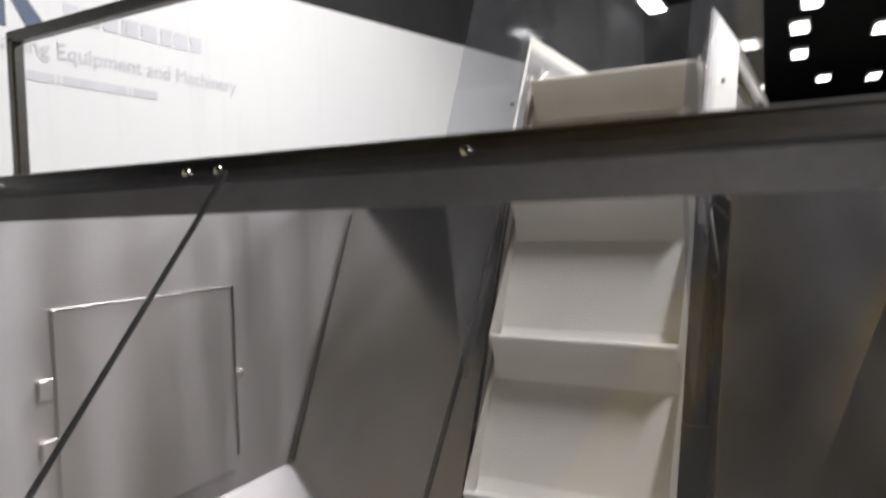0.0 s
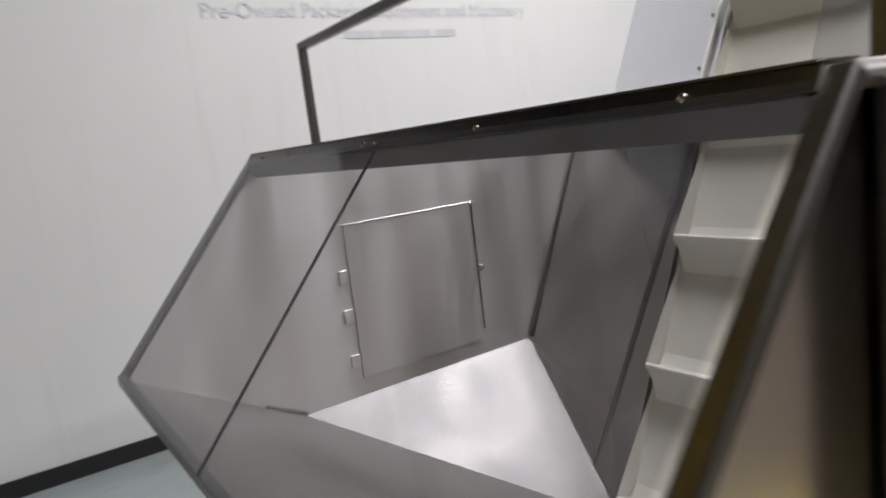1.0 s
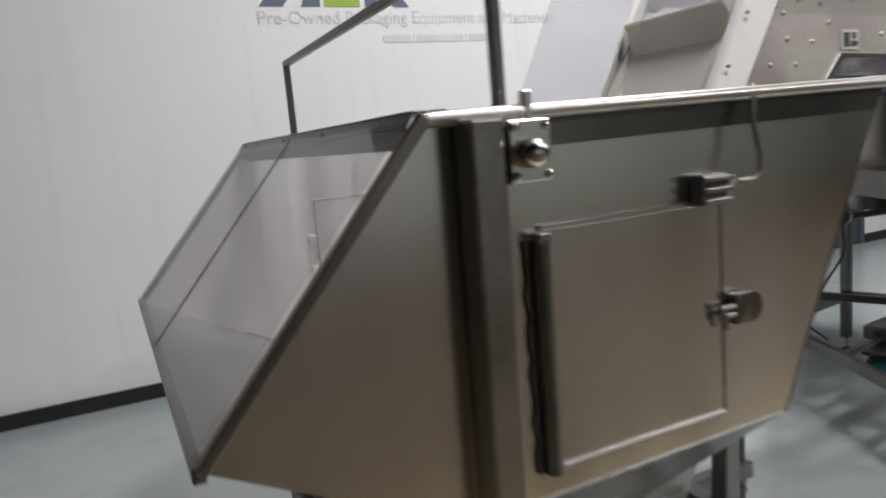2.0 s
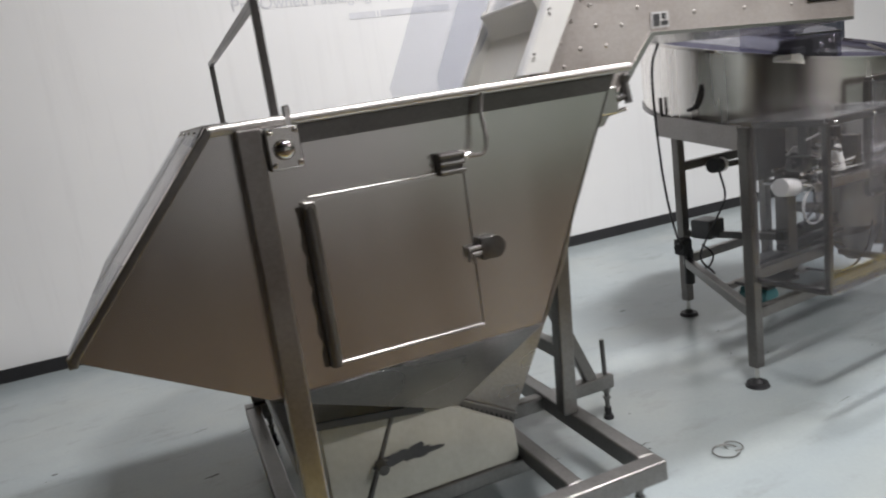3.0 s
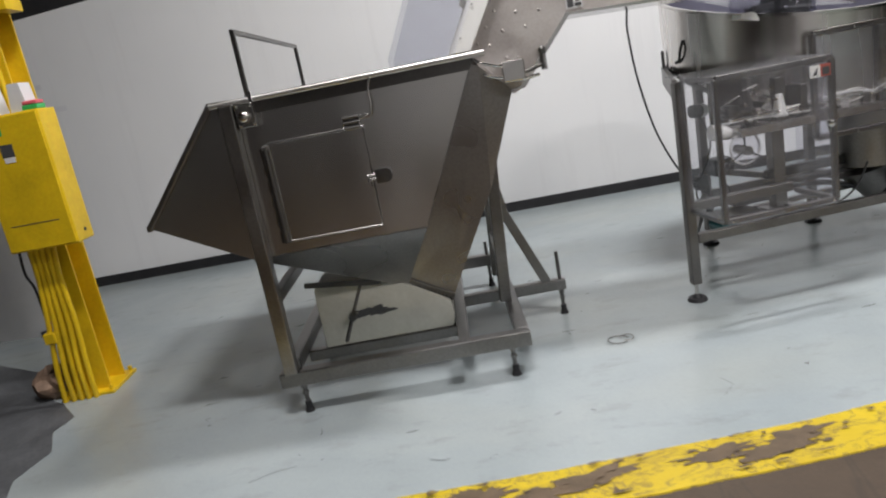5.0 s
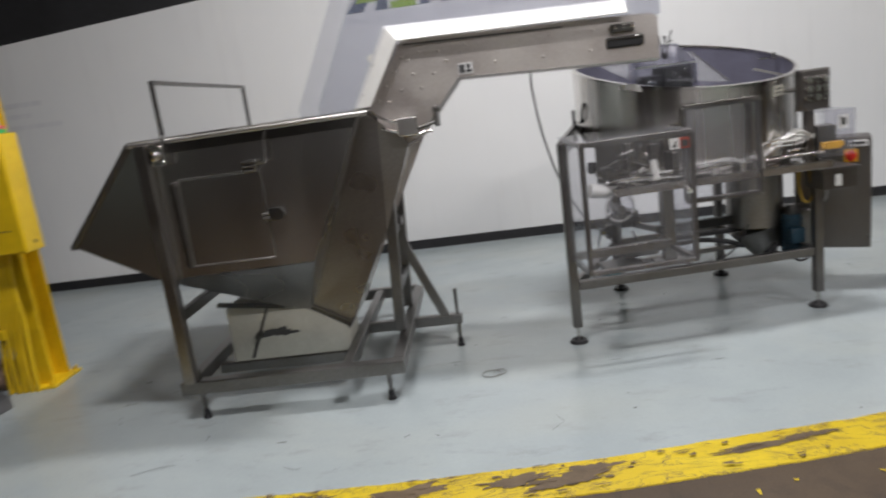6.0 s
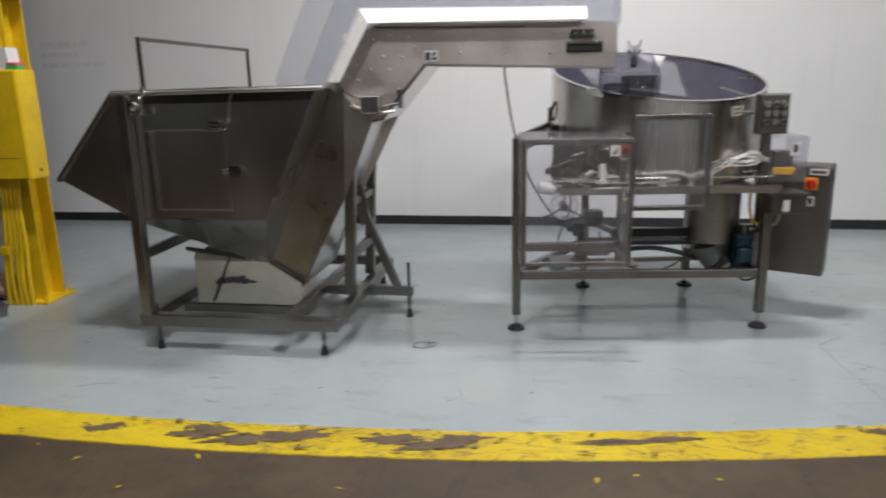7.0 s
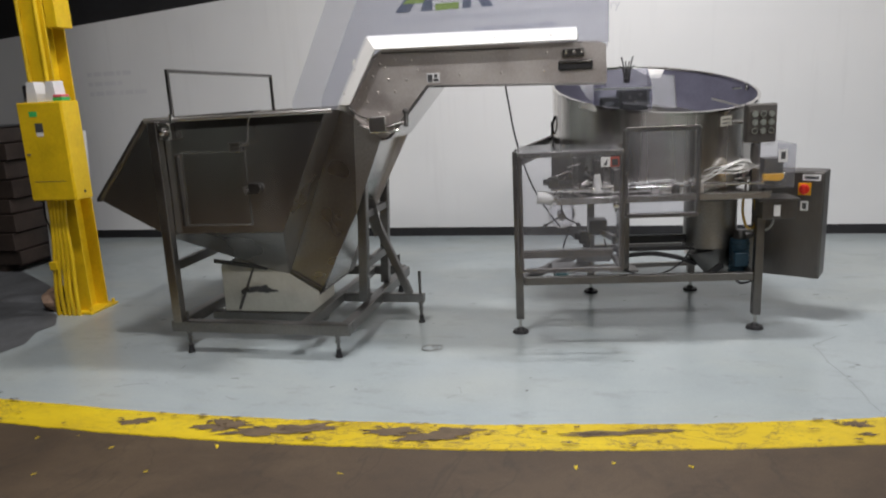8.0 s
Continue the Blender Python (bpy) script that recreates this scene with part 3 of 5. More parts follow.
def side_print():
    e = thing("wall_lettering", (-0.1, WALL_Y, 1.85), label="pale grey faded lettering on white wall", category="lettering")
    for z, n in ((0.24, 5), (0.12, 4), (0.0, 6)):
        bm = B()
        x = 0.0
        for k in range(n):
            w = 0.09 + 0.05 * ((k * 7) % 3)
            flat(bm, [(x, z), (x + w - 0.02, z), (x + w - 0.02, z + 0.05), (x, z + 0.05)], -0.004)
            x += w
        part("lettering_bar", bm, FAINT, e)


side_print()


# ---- the feed machine: hopper and inclined conveyor ----
FY, BY = 3.16, 4.70             # front and back sides of the hopper
CY0, CY1 = 3.64, 4.13           # the conveyor's side plates
LOW0, LOW1 = 3.585, 4.30         # the wider casing at the conveyor's foot
BASE = Vector((4.0, MID_Y, 0))
SH = -BASE
feeder = thing("feed_hopper_conveyor", tuple(BASE), label="stainless steel feed hopper with inclined cleated conveyor", category="conveyor")


def fp(name, bm, mat, parent=None, label="", smooth=False):
    return part(name, bm, mat, feeder if parent is None else parent, label, smooth, SH)


TIP, TL, TR, LR, LL = (2.93, 1.085), (3.36, 1.60), (4.60, 1.615), (4.243, 0.853), (3.38, 0.845)
BOOT, BOOT_R = (4.055, 0.455), (4.29, 0.325)
T = 0.004


def profile3(y, *pts):
    return [(x, y, z) for x, z in pts]


front = fp("side_panel", sheet(B(), profile3(FY, TIP, LL, LR, TR, TL), T), STEEL, label="brushed steel front panel with welded edges")
back = fp("side_panel", sheet(B(), profile3(BY, TIP, LL, LR, TR, TL), T), STEEL_IN)
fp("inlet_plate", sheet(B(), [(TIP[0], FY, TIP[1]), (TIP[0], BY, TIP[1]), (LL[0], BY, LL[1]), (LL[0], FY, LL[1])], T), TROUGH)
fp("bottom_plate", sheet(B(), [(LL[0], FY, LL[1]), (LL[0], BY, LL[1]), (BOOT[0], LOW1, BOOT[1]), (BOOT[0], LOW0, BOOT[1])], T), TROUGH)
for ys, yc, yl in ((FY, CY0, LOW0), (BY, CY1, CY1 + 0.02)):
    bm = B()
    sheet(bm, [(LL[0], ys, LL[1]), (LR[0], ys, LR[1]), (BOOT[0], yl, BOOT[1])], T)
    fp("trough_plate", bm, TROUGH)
    # added sheet whose darker tone gives the trough's outside its shade
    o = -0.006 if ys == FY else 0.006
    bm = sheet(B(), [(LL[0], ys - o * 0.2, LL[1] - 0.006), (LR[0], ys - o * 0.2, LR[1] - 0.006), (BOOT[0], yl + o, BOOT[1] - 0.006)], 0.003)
    fp("trough_shade", bm, STEEL_SHADED)
    bm = B()
    sheet(bm, [(LR[0], ys, LR[1]), (TR[0], ys, TR[1]), (BOOT[0], yl, BOOT[1])], T)
    sheet(bm, [(TR[0], ys, TR[1]), (4.55, yc + (0.009 if yc > MID_Y else -0.075), 1.60), (BOOT[0], yl, BOOT[1])], T)
    plate = fp("funnel_plate", bm, STEEL)
    if ys == FY:
        # a second, darkened sheet so the funnel's outside reads as shaded
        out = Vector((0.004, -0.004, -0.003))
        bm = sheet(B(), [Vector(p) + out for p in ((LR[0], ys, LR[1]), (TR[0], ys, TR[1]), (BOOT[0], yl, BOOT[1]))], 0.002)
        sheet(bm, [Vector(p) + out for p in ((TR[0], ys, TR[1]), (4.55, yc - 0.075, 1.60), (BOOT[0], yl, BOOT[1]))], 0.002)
        fp("funnel_shade", bm, STEEL_SHADED, plate, "added outer sheet darkened for shade")
    # folded flanges round the panel
    s = -1 if ys == FY else 1
    bm = rod(B(), (TL[0], ys + s * 0.014, TL[1] - 0.010), (TR[0] + 0.05, ys + s * 0.014, TR[1] - 0.010), 0.014, None, 16)
    fp("rim_tube", bm, RIM, label="polished rolled top rim", smooth=True)
    fp("rim_band", sheet(B(), [(3.50, ys + s * 0.005, TL[1] - 0.018), (TR[0], ys + s * 0.005, TR[1] - 0.02), (TR[0] - 0.03, ys + s * 0.005, TR[1] - 0.075), (3.50, ys + s * 0.005, TL[1] - 0.073)], 0.005), STEEL_DARK)
    bm = beam(B(), (TIP[0], ys + s * 0.012, TIP[1]), (TL[0], ys + s * 0.012, TL[1] - 0.004), 0.028, 0.022, 0.004)
    fp("inlet_flange", bm, STEEL_TUBE)
fp("inlet_lip", beam(B(), (TIP[0], FY - 0.02, TIP[1]), (TIP[0], BY + 0.02, TIP[1]), 0.022, 0.03, 0.004), STEEL_TUBE)
for ys, s in ((FY, 1), (BY, -1)):
    fp("weld_seam", rod(B(), (LR[0] - 0.006, ys + s * 0.008, LR[1] + 0.01), (TR[0] - 0.03, ys + s * 0.008, TR[1] - 0.07), 0.006, None, 8), STEEL_DARK)
    fp("weld_seam", rod(B(), (LL[0] - 0.11, ys + s * 0.006, LL[1] + 0.062), (LL[0] + 0.005, ys + s * 0.006, LL[1] + 0.006), 0.007, None, 8), STEEL_DARK)
# cross bar over the opening, with its bolts
bar = fp("cross_bar", sheet(B(), [(TL[0] - 0.032, FY, TL[1] - 0.021), (TL[0] - 0.032, BY, TL[1] - 0.021), (TL[0] - 0.016, BY, TL[1] + 0.002), (TL[0] - 0.016, FY, TL[1] + 0.002)], 0.005), STEEL_DARK,
         label="polished folded steel cross bar with bolts")
fp("bar_fold", sheet(B(), [(TL[0] - 0.010, FY, TL[1] - 0.056), (TL[0] - 0.010, BY, TL[1] - 0.056), (TL[0] - 0.030, BY, TL[1] - 0.023), (TL[0] - 0.030, FY, TL[1] - 0.023)], 0.005), STEEL_DARK, bar)
fp("cross_bar_top", box(B(), (TL[0] - 0.018, FY, TL[1] + 0.003), (TL[0] + 0.05, BY, TL[1] + 0.008), 0.002), STEEL_DARK, bar)
for y in (3.3, 3.66, 3.97, 4.02, 4.4, 4.58):
    fp("bolt", ball(B(), (TL[0] - 0.028, y, TL[1] - 0.010), 0.006, 8), CHROME, bar, smooth=True)

# clear covers over the slanted inlet
SEAM_Y = 3.955
ax, az = TIP[0] - 0.012, TIP[1] + 0.012
bx, bz = TL[0] - 0.03, TL[1] - 0.012
for y0, y1 in ((FY + 0.006, SEAM_Y - 0.002), (SEAM_Y + 0.002, BY - 0.006)):
    c = fp("inlet_cover", sheet(B(), [(ax, y0, az), (ax, y1, az), (bx, y1, bz), (bx, y0, bz)], 0.005), CLEAR, label="clear plastic inlet cover")
    c.visible_shadow = False
fp("cover_seam", beam(B(), (ax, SEAM_Y, az), (bx, SEAM_Y, bz), 0.003, 0.005, 0), BLACK, label="thin dark cover edge")

# loop handle across the top
HX = 3.535
bm = B()
beam(bm, (HX, FY + 0.035, 1.60), (HX, FY + 0.035, 1.90), 0.022, 0.022, 0.003)
beam(bm, (HX, BY - 0.01, 1.60), (HX, BY - 0.01, 1.885), 0.022, 0.022, 0.003)
beam(bm, (HX, FY + 0.024, 1.90), (HX, BY + 0.001, 1.885), 0.022, 0.022, 0.003)
fp("loop_handle", bm, STEEL_DARK, label="dark square-bar loop across hopper")


# access doors on both sides
def access_door(ys, s):
    y = ys + s * 0.006
    d = fp("access_door", sheet(B(), [(3.58, y, 0.905), (4.035, y, 0.905), (4.035, y, 1.375), (3.58, y, 1.375)], 0.006), STEEL, label="flush steel access door")
    fp("door_lip", beam(B(), (3.575, y + s * 0.005, 0.903), (4.04, y + s * 0.005, 0.903), 0.012, 0.010, 0.003), POST, d)
    fp("door_lip", beam(B(), (3.575, y + s * 0.003, 1.378), (4.04, y + s * 0.003, 1.378), 0.006, 0.012, 0.002), STEEL, d)
    fp("door_lip", beam(B(), (4.038, y + s * 0.003, 0.905), (4.038, y + s * 0.003, 1.375), 0.006, 0.006, 0.002), STEEL_TUBE, d)
    bm = rod(B(), (3.568, y + s * 0.014, 0.90), (3.568, y + s * 0.014, 1.36), 0.017)
    hinge = fp("hinge", bm, STEEL_DARK, d, "long piano hinge", True)
    fp("hinge_edge", rod(B(), (3.586, y + s * 0.012, 0.905), (3.586, y + s * 0.012, 1.362), 0.004), POST, hinge, "bright hinge edge", True)
    bm = box(B(), (3.555, y + s * 0.030, 1.352), (3.585, y, 1.372), 0.003)
    fp("hinge_cap", bm, POST, hinge)
    # a dark wavy strip drawn as the hinge's reflection in the warped sheet
    steps = 46
    left = [(3.546 - 0.010 * abs(math.sin(0.9 + 0.37 * k)) - 0.007 * noise.noise(Vector((k * 0.31, 2.0, 0))), 0.90 + 0.46 * k / steps) for k in range(steps + 1)]
    bm = prism(B(), left + [(3.556, 1.36), (3.556, 0.90)], y, y + s * 0.004)
    fp("hinge_reflection", bm, HINGE_REFLECTION, hinge, "wavy dark strip painted as the hinge's reflection")
    # upper latch: a ribbed cast block
    bm = box(B(), (3.957, y + min(0, s * 0.034), 1.373), (4.028, y, 1.440), 0.005)
    latch = fp("latch_block", bm, STEEL_DARK, d, "dark ribbed latch block")
    for z in (1.384, 1.407, 1.430):
        fp("latch_rib", box(B(), (3.953, y - 0.046, z - 0.006), (4.032, y - 0.033, z + 0.006), 0.004), STEEL_TUBE, latch)
    fp("latch_pin", rod(B(), (4.03, y - 0.03, 1.418), (4.052, y - 0.032, 1.424), 0.008), CHROME, latch, "bright latch pin", True)
    # lower latch: a rounded keeper beside the door and two short pins
    bm = box(B(), (4.052, y + min(0, s * 0.03), 1.104), (4.100, y, 1.172), 0.004)
    rod(bm, (4.098, y, 1.138), (4.098, y - 0.03, 1.138), 0.034, None, 20)
    latch = fp("latch_block", bm, STEEL_DARK, d, "dark rounded latch keeper", True)
    for z, x in ((1.146, 4.012), (1.128, 4.024)):
        fp("latch_pin", rod(B(), (x, y - 0.022, z), (4.056, y - 0.022, z), 0.007), POST, latch, "bright latch pin", True)
        fp("latch_pin", rod(B(), (x + 0.004, y - 0.022, z), (x + 0.004, y - 0.022, z - 0.03), 0.005), POST, latch, smooth=True)
    bm = sweep(B(), [(4.04, y + s * 0.05, 1.42), (4.085, y + s * 0.06, 1.425), (4.10, y + s * 0.055, 1.47), (4.10, y + s * 0.04, 1.54), (4.115, y + s * 0.03, 1.59)], 0.006)
    fp("latch_wire", bm, POST, d, "bent bright wire", True)


access_door(FY, -1)
# on the far side only the plain inner sheet shows
ys = BY - 0.006
inner = fp("access_door", sheet(B(), [(3.58, ys, 0.905), (4.045, ys, 0.905), (4.045, ys, 1.37), (3.58, ys, 1.37)], 0.006), STEEL_IN, label="flush steel door with bright top edge")
fp("door_lip", beam(B(), (3.575, ys - 0.004, 1.372), (4.05, ys - 0.004, 1.372), 0.004, 0.004, 0.001), POST, inner)
fp("door_lip", beam(B(), (4.047, ys - 0.003, 0.94), (4.047, ys - 0.003, 1.37), 0.006, 0.006, 0.001), STEEL_TUBE, inner)
fp("door_pin", ball(B(), (4.055, ys - 0.008, 1.15), 0.012, 8), CHROME, inner, smooth=True)
for z in (0.96, 1.10, 1.22):
    fp("hinge_leaf", box(B(), (3.545, ys - 0.004, z - 0.02), (3.575, ys + 0.002, z + 0.02), 0.001), STEEL_IN, inner)

# pivot clamp by the corner post
def pivot_clamp():
    y = FY - 0.008
    c = fp("pivot_clamp", box(B(), (3.482, y - 0.05, 1.468), (3.565, FY - 0.002, 1.572), 0.006), STEEL_DARK, label="cast pivot clamp with bright knob")
    bm = rod(B(), (3.525, y - 0.05, 1.52), (3.525, y - 0.085, 1.52), 0.028, 0.024)
    ball(bm, (3.525, y - 0.085, 1.52), 0.025, 14, (1, 0.6, 1))
    fp("knob", bm, CHROME, c, "bright round knob", True)
    fp("clamp_plate", box(B(), (3.487, y - 0.062, 1.470), (3.572, y - 0.05, 1.578), 0.003), STEEL, c)
    for px, pz in ((3.498, 1.566), (3.562, 1.566), (3.562, 1.482), (3.498, 1.482)):
        fp("bolt", ball(B(), (px, y - 0.064, pz), 0.008, 8), CHROME, c, smooth=True)
    fp("clamp_tab", box(B(), (3.548, y - 0.02, 1.57), (3.566, y, 1.63), 0.003), CHROME, c)


pivot_clamp()

# frame: posts, braces and base
TUBE = 0.07


def frame_part(name, p, q, w=TUBE, h=TUBE, label=""):
    return fp(name, beam(B(), p, q, w, h, 0.007), STEEL_TUBE, label=label)


for y in (FY - 0.040, BY + 0.040):
    fp("corner_post", beam(B(), (3.445, y, 1.585), (3.438, y, 0.24), 0.066, 0.066, 0.007), POST, label="square tube corner post")
frame_part("base_beam", (3.365, FY - 0.005, 0.2), (4.655, FY - 0.005, 0.2), TUBE, 0.078)
frame_part("base_beam", (3.365, BY + 0.005, 0.2), (4.60, BY + 0.005, 0.2), TUBE, 0.078)
frame_part("side_beam", (4.62, FY + 0.03, 0.2), (4.62, BY - 0.03, 0.2), TUBE, 0.076)
frame_part("side_beam", (3.40, FY + 0.03, 0.2), (3.40, BY - 0.03, 0.2), TUBE, 0.076)
frame_part("inner_beam", (3.435, 3.56, 0.15), (4.33, 3.56, 0.15), 0.06, 0.06)
frame_part("inner_beam", (4.32, FY + 0.03, 0.2), (4.32, BY - 0.03, 0.2), 0.06, 0.07)
frame_part("cross_brace", (3.43, FY + 0.02, 0.62), (3.43, BY - 0.02, 0.62), 0.05, 0.06)
frame_part("leg_brace", (3.45, BY + 0.02, 0.62), (3.75, BY + 0.02, 0.24), 0.05, 0.05)
for y in (3.665, 4.19):
    frame_part("tower_post", (4.65, y, 1.44), (4.585, y, 0.235), 0.066, 0.066)
frame_part("outrigger", (4.27, 3.90, 0.195), (4.97, 3.90, 0.195), 0.06, 0.065)
frame_part("tower_brace", (4.60, 3.902, 0.86), (4.86, 3.902, 0.22), 0.05, 0.055)
frame_part("tower_tie", (4.62, 3.70, 0.86), (4.62, 4.21, 0.86), 0.05, 0.05)
frame_part("tower_tie", (4.60, 3.70, 0.50), (4.60, 4.21, 0.50), 0.05, 0.06)
bm = sheet(B(), [(4.57, 3.862, 0.95), (4.65, 3.862, 0.95), (4.69, 3.862, 0.72), (4.63, 3.862, 0.66), (4.57, 3.862, 0.86)], 0.008)
fp("gusset", bm, STEEL_TUBE)


def levelling_foot(x, y, top, r=0.011):
    f = fp("levelling_foot", rod(B(), (x, y, 0.03), (x, y, top), r), STEEL_DARK, label="threaded levelling rod with rubber foot", smooth=True)
    bm = rod(B(), (x, y, 0.003), (x, y, 0.022), 0.026, 0.021)
    rod(bm, (x, y, 0.022), (x, y, 0.06), 0.017)
    fp("rubber_foot", bm, BLACK, f, smooth=True)
    for z in (0.145, 0.11):
        bm = B()
        bmesh.ops.create_cone(bm, cap_ends=True, segments=6, radius1=0.018, radius2=0.018, depth=0.014, matrix=Matrix.Translation((x, y, z)))
        fp("lock_nut", bm, STEEL_TUBE, f)


for x, y, top in ((3.47, FY, 0.30), (4.555, FY, 0.236), (3.47, BY, 0.335), (4.555, BY, 0.335), (4.94, 3.90, 0.40)):
    levelling_foot(x, y, top)

# conveyor: two side plates, belt with scoops, white edge strips
PLATE = [BOOT, BOOT_R, (4.86, 1.40), (5.14, 1.722), (6.283, 1.685), (6.283, 1.915), (6.24, 1.945), (4.85, 1.975), (4.70, 1.90), (4.57, 1.62)]
near = fp("conveyor_side", prism(B(), [(4.55, 1.50), (4.815, 1.372)] + PLATE[2:], CY0 - 0.006, CY0 + 0.006), CONV, label="satin grey conveyor side plate with rivets")
fp("conveyor_side", prism(B(), PLATE, CY1 - 0.006, CY1 + 0.006), CONV)
fp("conveyor_back", prism(B(), [(4.28, 0.33), (4.297, 0.325), (4.797, 1.383), (4.872, 1.395), (5.15, 1.715), (6.275, 1.678), (6.275, 1.692), (5.135, 1.73), (4.85, 1.405), (4.785, 1.392)], CY0 - 0.01, CY1 + 0.01), STEEL)
fp("conveyor_nose", box(B(), (6.27, CY0, 1.69), (6.286, CY1, 1.80), 0.003), CONV)
boot = fp("conveyor_boot", prism(B(), [(4.04, 0.448), (4.283, 0.312), (4.306, 0.352), (4.063, 0.488)], LOW0 - 0.014, LOW1 + 0.014), STEEL_DARK, label="dark slotted boot at conveyor foot")
fp("boot_lip", prism(B(), [(4.036, 0.442), (4.282, 0.304), (4.286, 0.311), (4.040, 0.449)], LOW0 - 0.022, LOW1 + 0.016), POST, boot, "bright folded lower lip")
fp("boot_lip", prism(B(), [(4.060, 0.489), (4.305, 0.352), (4.309, 0.359), (4.064, 0.496)], LOW0 - 0.020, LOW0 - 0.004), POST, boot)
for k in range(12):
    a = k / 11
    fp("boot_slot", box(B(), (4.06 + 0.215 * a, LOW0 - 0.0175, 0.448 - 0.120 * a), (4.067 + 0.215 * a, LOW0 - 0.0142, 0.468 - 0.120 * a)), BLACK, boot)
# casing sheets take the darkened steel, in place of dim reflections
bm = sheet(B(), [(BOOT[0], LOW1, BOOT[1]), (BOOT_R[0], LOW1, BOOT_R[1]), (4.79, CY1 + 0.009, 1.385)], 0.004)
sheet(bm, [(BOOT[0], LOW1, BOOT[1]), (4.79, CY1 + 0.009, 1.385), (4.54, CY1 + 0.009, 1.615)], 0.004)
fp("lower_casing", bm, STEEL_SHADED)
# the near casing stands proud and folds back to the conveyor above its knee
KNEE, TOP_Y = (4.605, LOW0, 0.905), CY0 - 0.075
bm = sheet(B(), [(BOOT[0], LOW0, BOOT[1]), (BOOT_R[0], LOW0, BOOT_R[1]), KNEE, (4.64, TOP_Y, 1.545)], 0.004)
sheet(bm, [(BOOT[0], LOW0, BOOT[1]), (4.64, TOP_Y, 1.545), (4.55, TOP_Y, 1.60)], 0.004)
casing = fp("lower_casing", bm, STEEL_SHADED, label="flared sheet casing at conveyor foot, darkened for shade")
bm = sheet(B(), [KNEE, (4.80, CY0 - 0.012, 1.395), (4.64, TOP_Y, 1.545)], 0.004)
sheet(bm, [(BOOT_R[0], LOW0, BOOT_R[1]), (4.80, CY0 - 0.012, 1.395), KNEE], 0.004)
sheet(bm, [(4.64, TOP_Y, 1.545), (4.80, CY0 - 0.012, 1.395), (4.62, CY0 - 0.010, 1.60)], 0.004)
fp("casing_return", bm, STEEL_SHADED, casing)
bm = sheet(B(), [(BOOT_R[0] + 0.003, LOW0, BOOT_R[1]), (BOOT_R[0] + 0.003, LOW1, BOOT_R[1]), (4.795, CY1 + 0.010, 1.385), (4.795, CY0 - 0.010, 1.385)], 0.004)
fp("casing_back", bm, STEEL_SHADED)
OUT_E = [(4.51, 1.63), (4.745, 2.062), (6.105, 2.03)]
IN_E = [(4.615, 1.63), (4.815, 1.972), (6.105, 1.955)]
for yc, s in ((CY0 - 0.008, -1), (CY1 + 0.008, 1)):
    bm = B()
    for k in range(2):
        sheet(bm, [(OUT_E[k][0], yc, OUT_E[k][1]), (OUT_E[k + 1][0], yc, OUT_E[k + 1][1]), (IN_E[k + 1][0], yc + s * 0.055, IN_E[k + 1][1]), (IN_E[k][0], yc + s * 0.055, IN_E[k][1])], 0.008)
    w = fp("edge_strip", bm, WHITE_PLASTIC, label="flared white plastic edge strip with screws")
    for x, z in ((4.575, 1.70), (4.66, 1.855), (4.88, 2.01), (5.22, 2.003), (5.6, 1.996), (5.95, 1.99)):
        fp("screw", ball(B(), (x, yc + s * 0.034, z), 0.006, 7), STEEL_TUBE, w)
# rivets along the plate
rivets = [(4.63 + 0.052 * k, 1.66 + 0.085 * k) for k in range(4)] + [(4.66 + 0.055 * k, 1.655 + 0.075 * k) for k in range(4)]
rivets += [(4.72, 1.64), (4.86, 1.86), (4.93, 1.90), (4.88, 1.78), (4.80, 1.70), (4.92, 1.70), (5.0, 1.77), (5.04, 1.89), (5.08, 1.83), (4.80, 1.56), (4.86, 1.55)]
rivets += [(5.2 + 0.24 * k, 1.905 - 0.005 * k) for k in range(4)] + [(5.36 + 0.27 * k, 1.79 - 0.006 * k) for k in range(3)]
for x, z in rivets:
    fp("rivet", ball(B(), (x, CY0 - 0.007, z), 0.009, 8, (1, 0.6, 1)), CONV, near, smooth=True)
bm = box(B(), (5.14, CY0 - 0.012, 1.742), (5.225, CY0 - 0.006, 1.805))
st = fp("sticker", bm, WHITE, near, "small white warning sticker")
for x0, z0, x1, z1 in ((5.147, 1.75, 5.178, 1.797), (5.185, 1.752, 5.218, 1.768), (5.19, 1.775, 5.21, 1.797)):
    fp("sticker_bar", box(B(), (x0, CY0 - 0.0145, z0), (x1, CY0 - 0.0125, z1)), DARK_GREY, st)
fp("seam_cover", sheet(B(), [(4.84, CY0 - 0.008, 1.945), (5.75, CY0 - 0.008, 1.925), (5.75, CY0 - 0.008, 1.933), (4.84, CY0 - 0.008, 1.955)], 0.004), STEEL_TUBE, near)


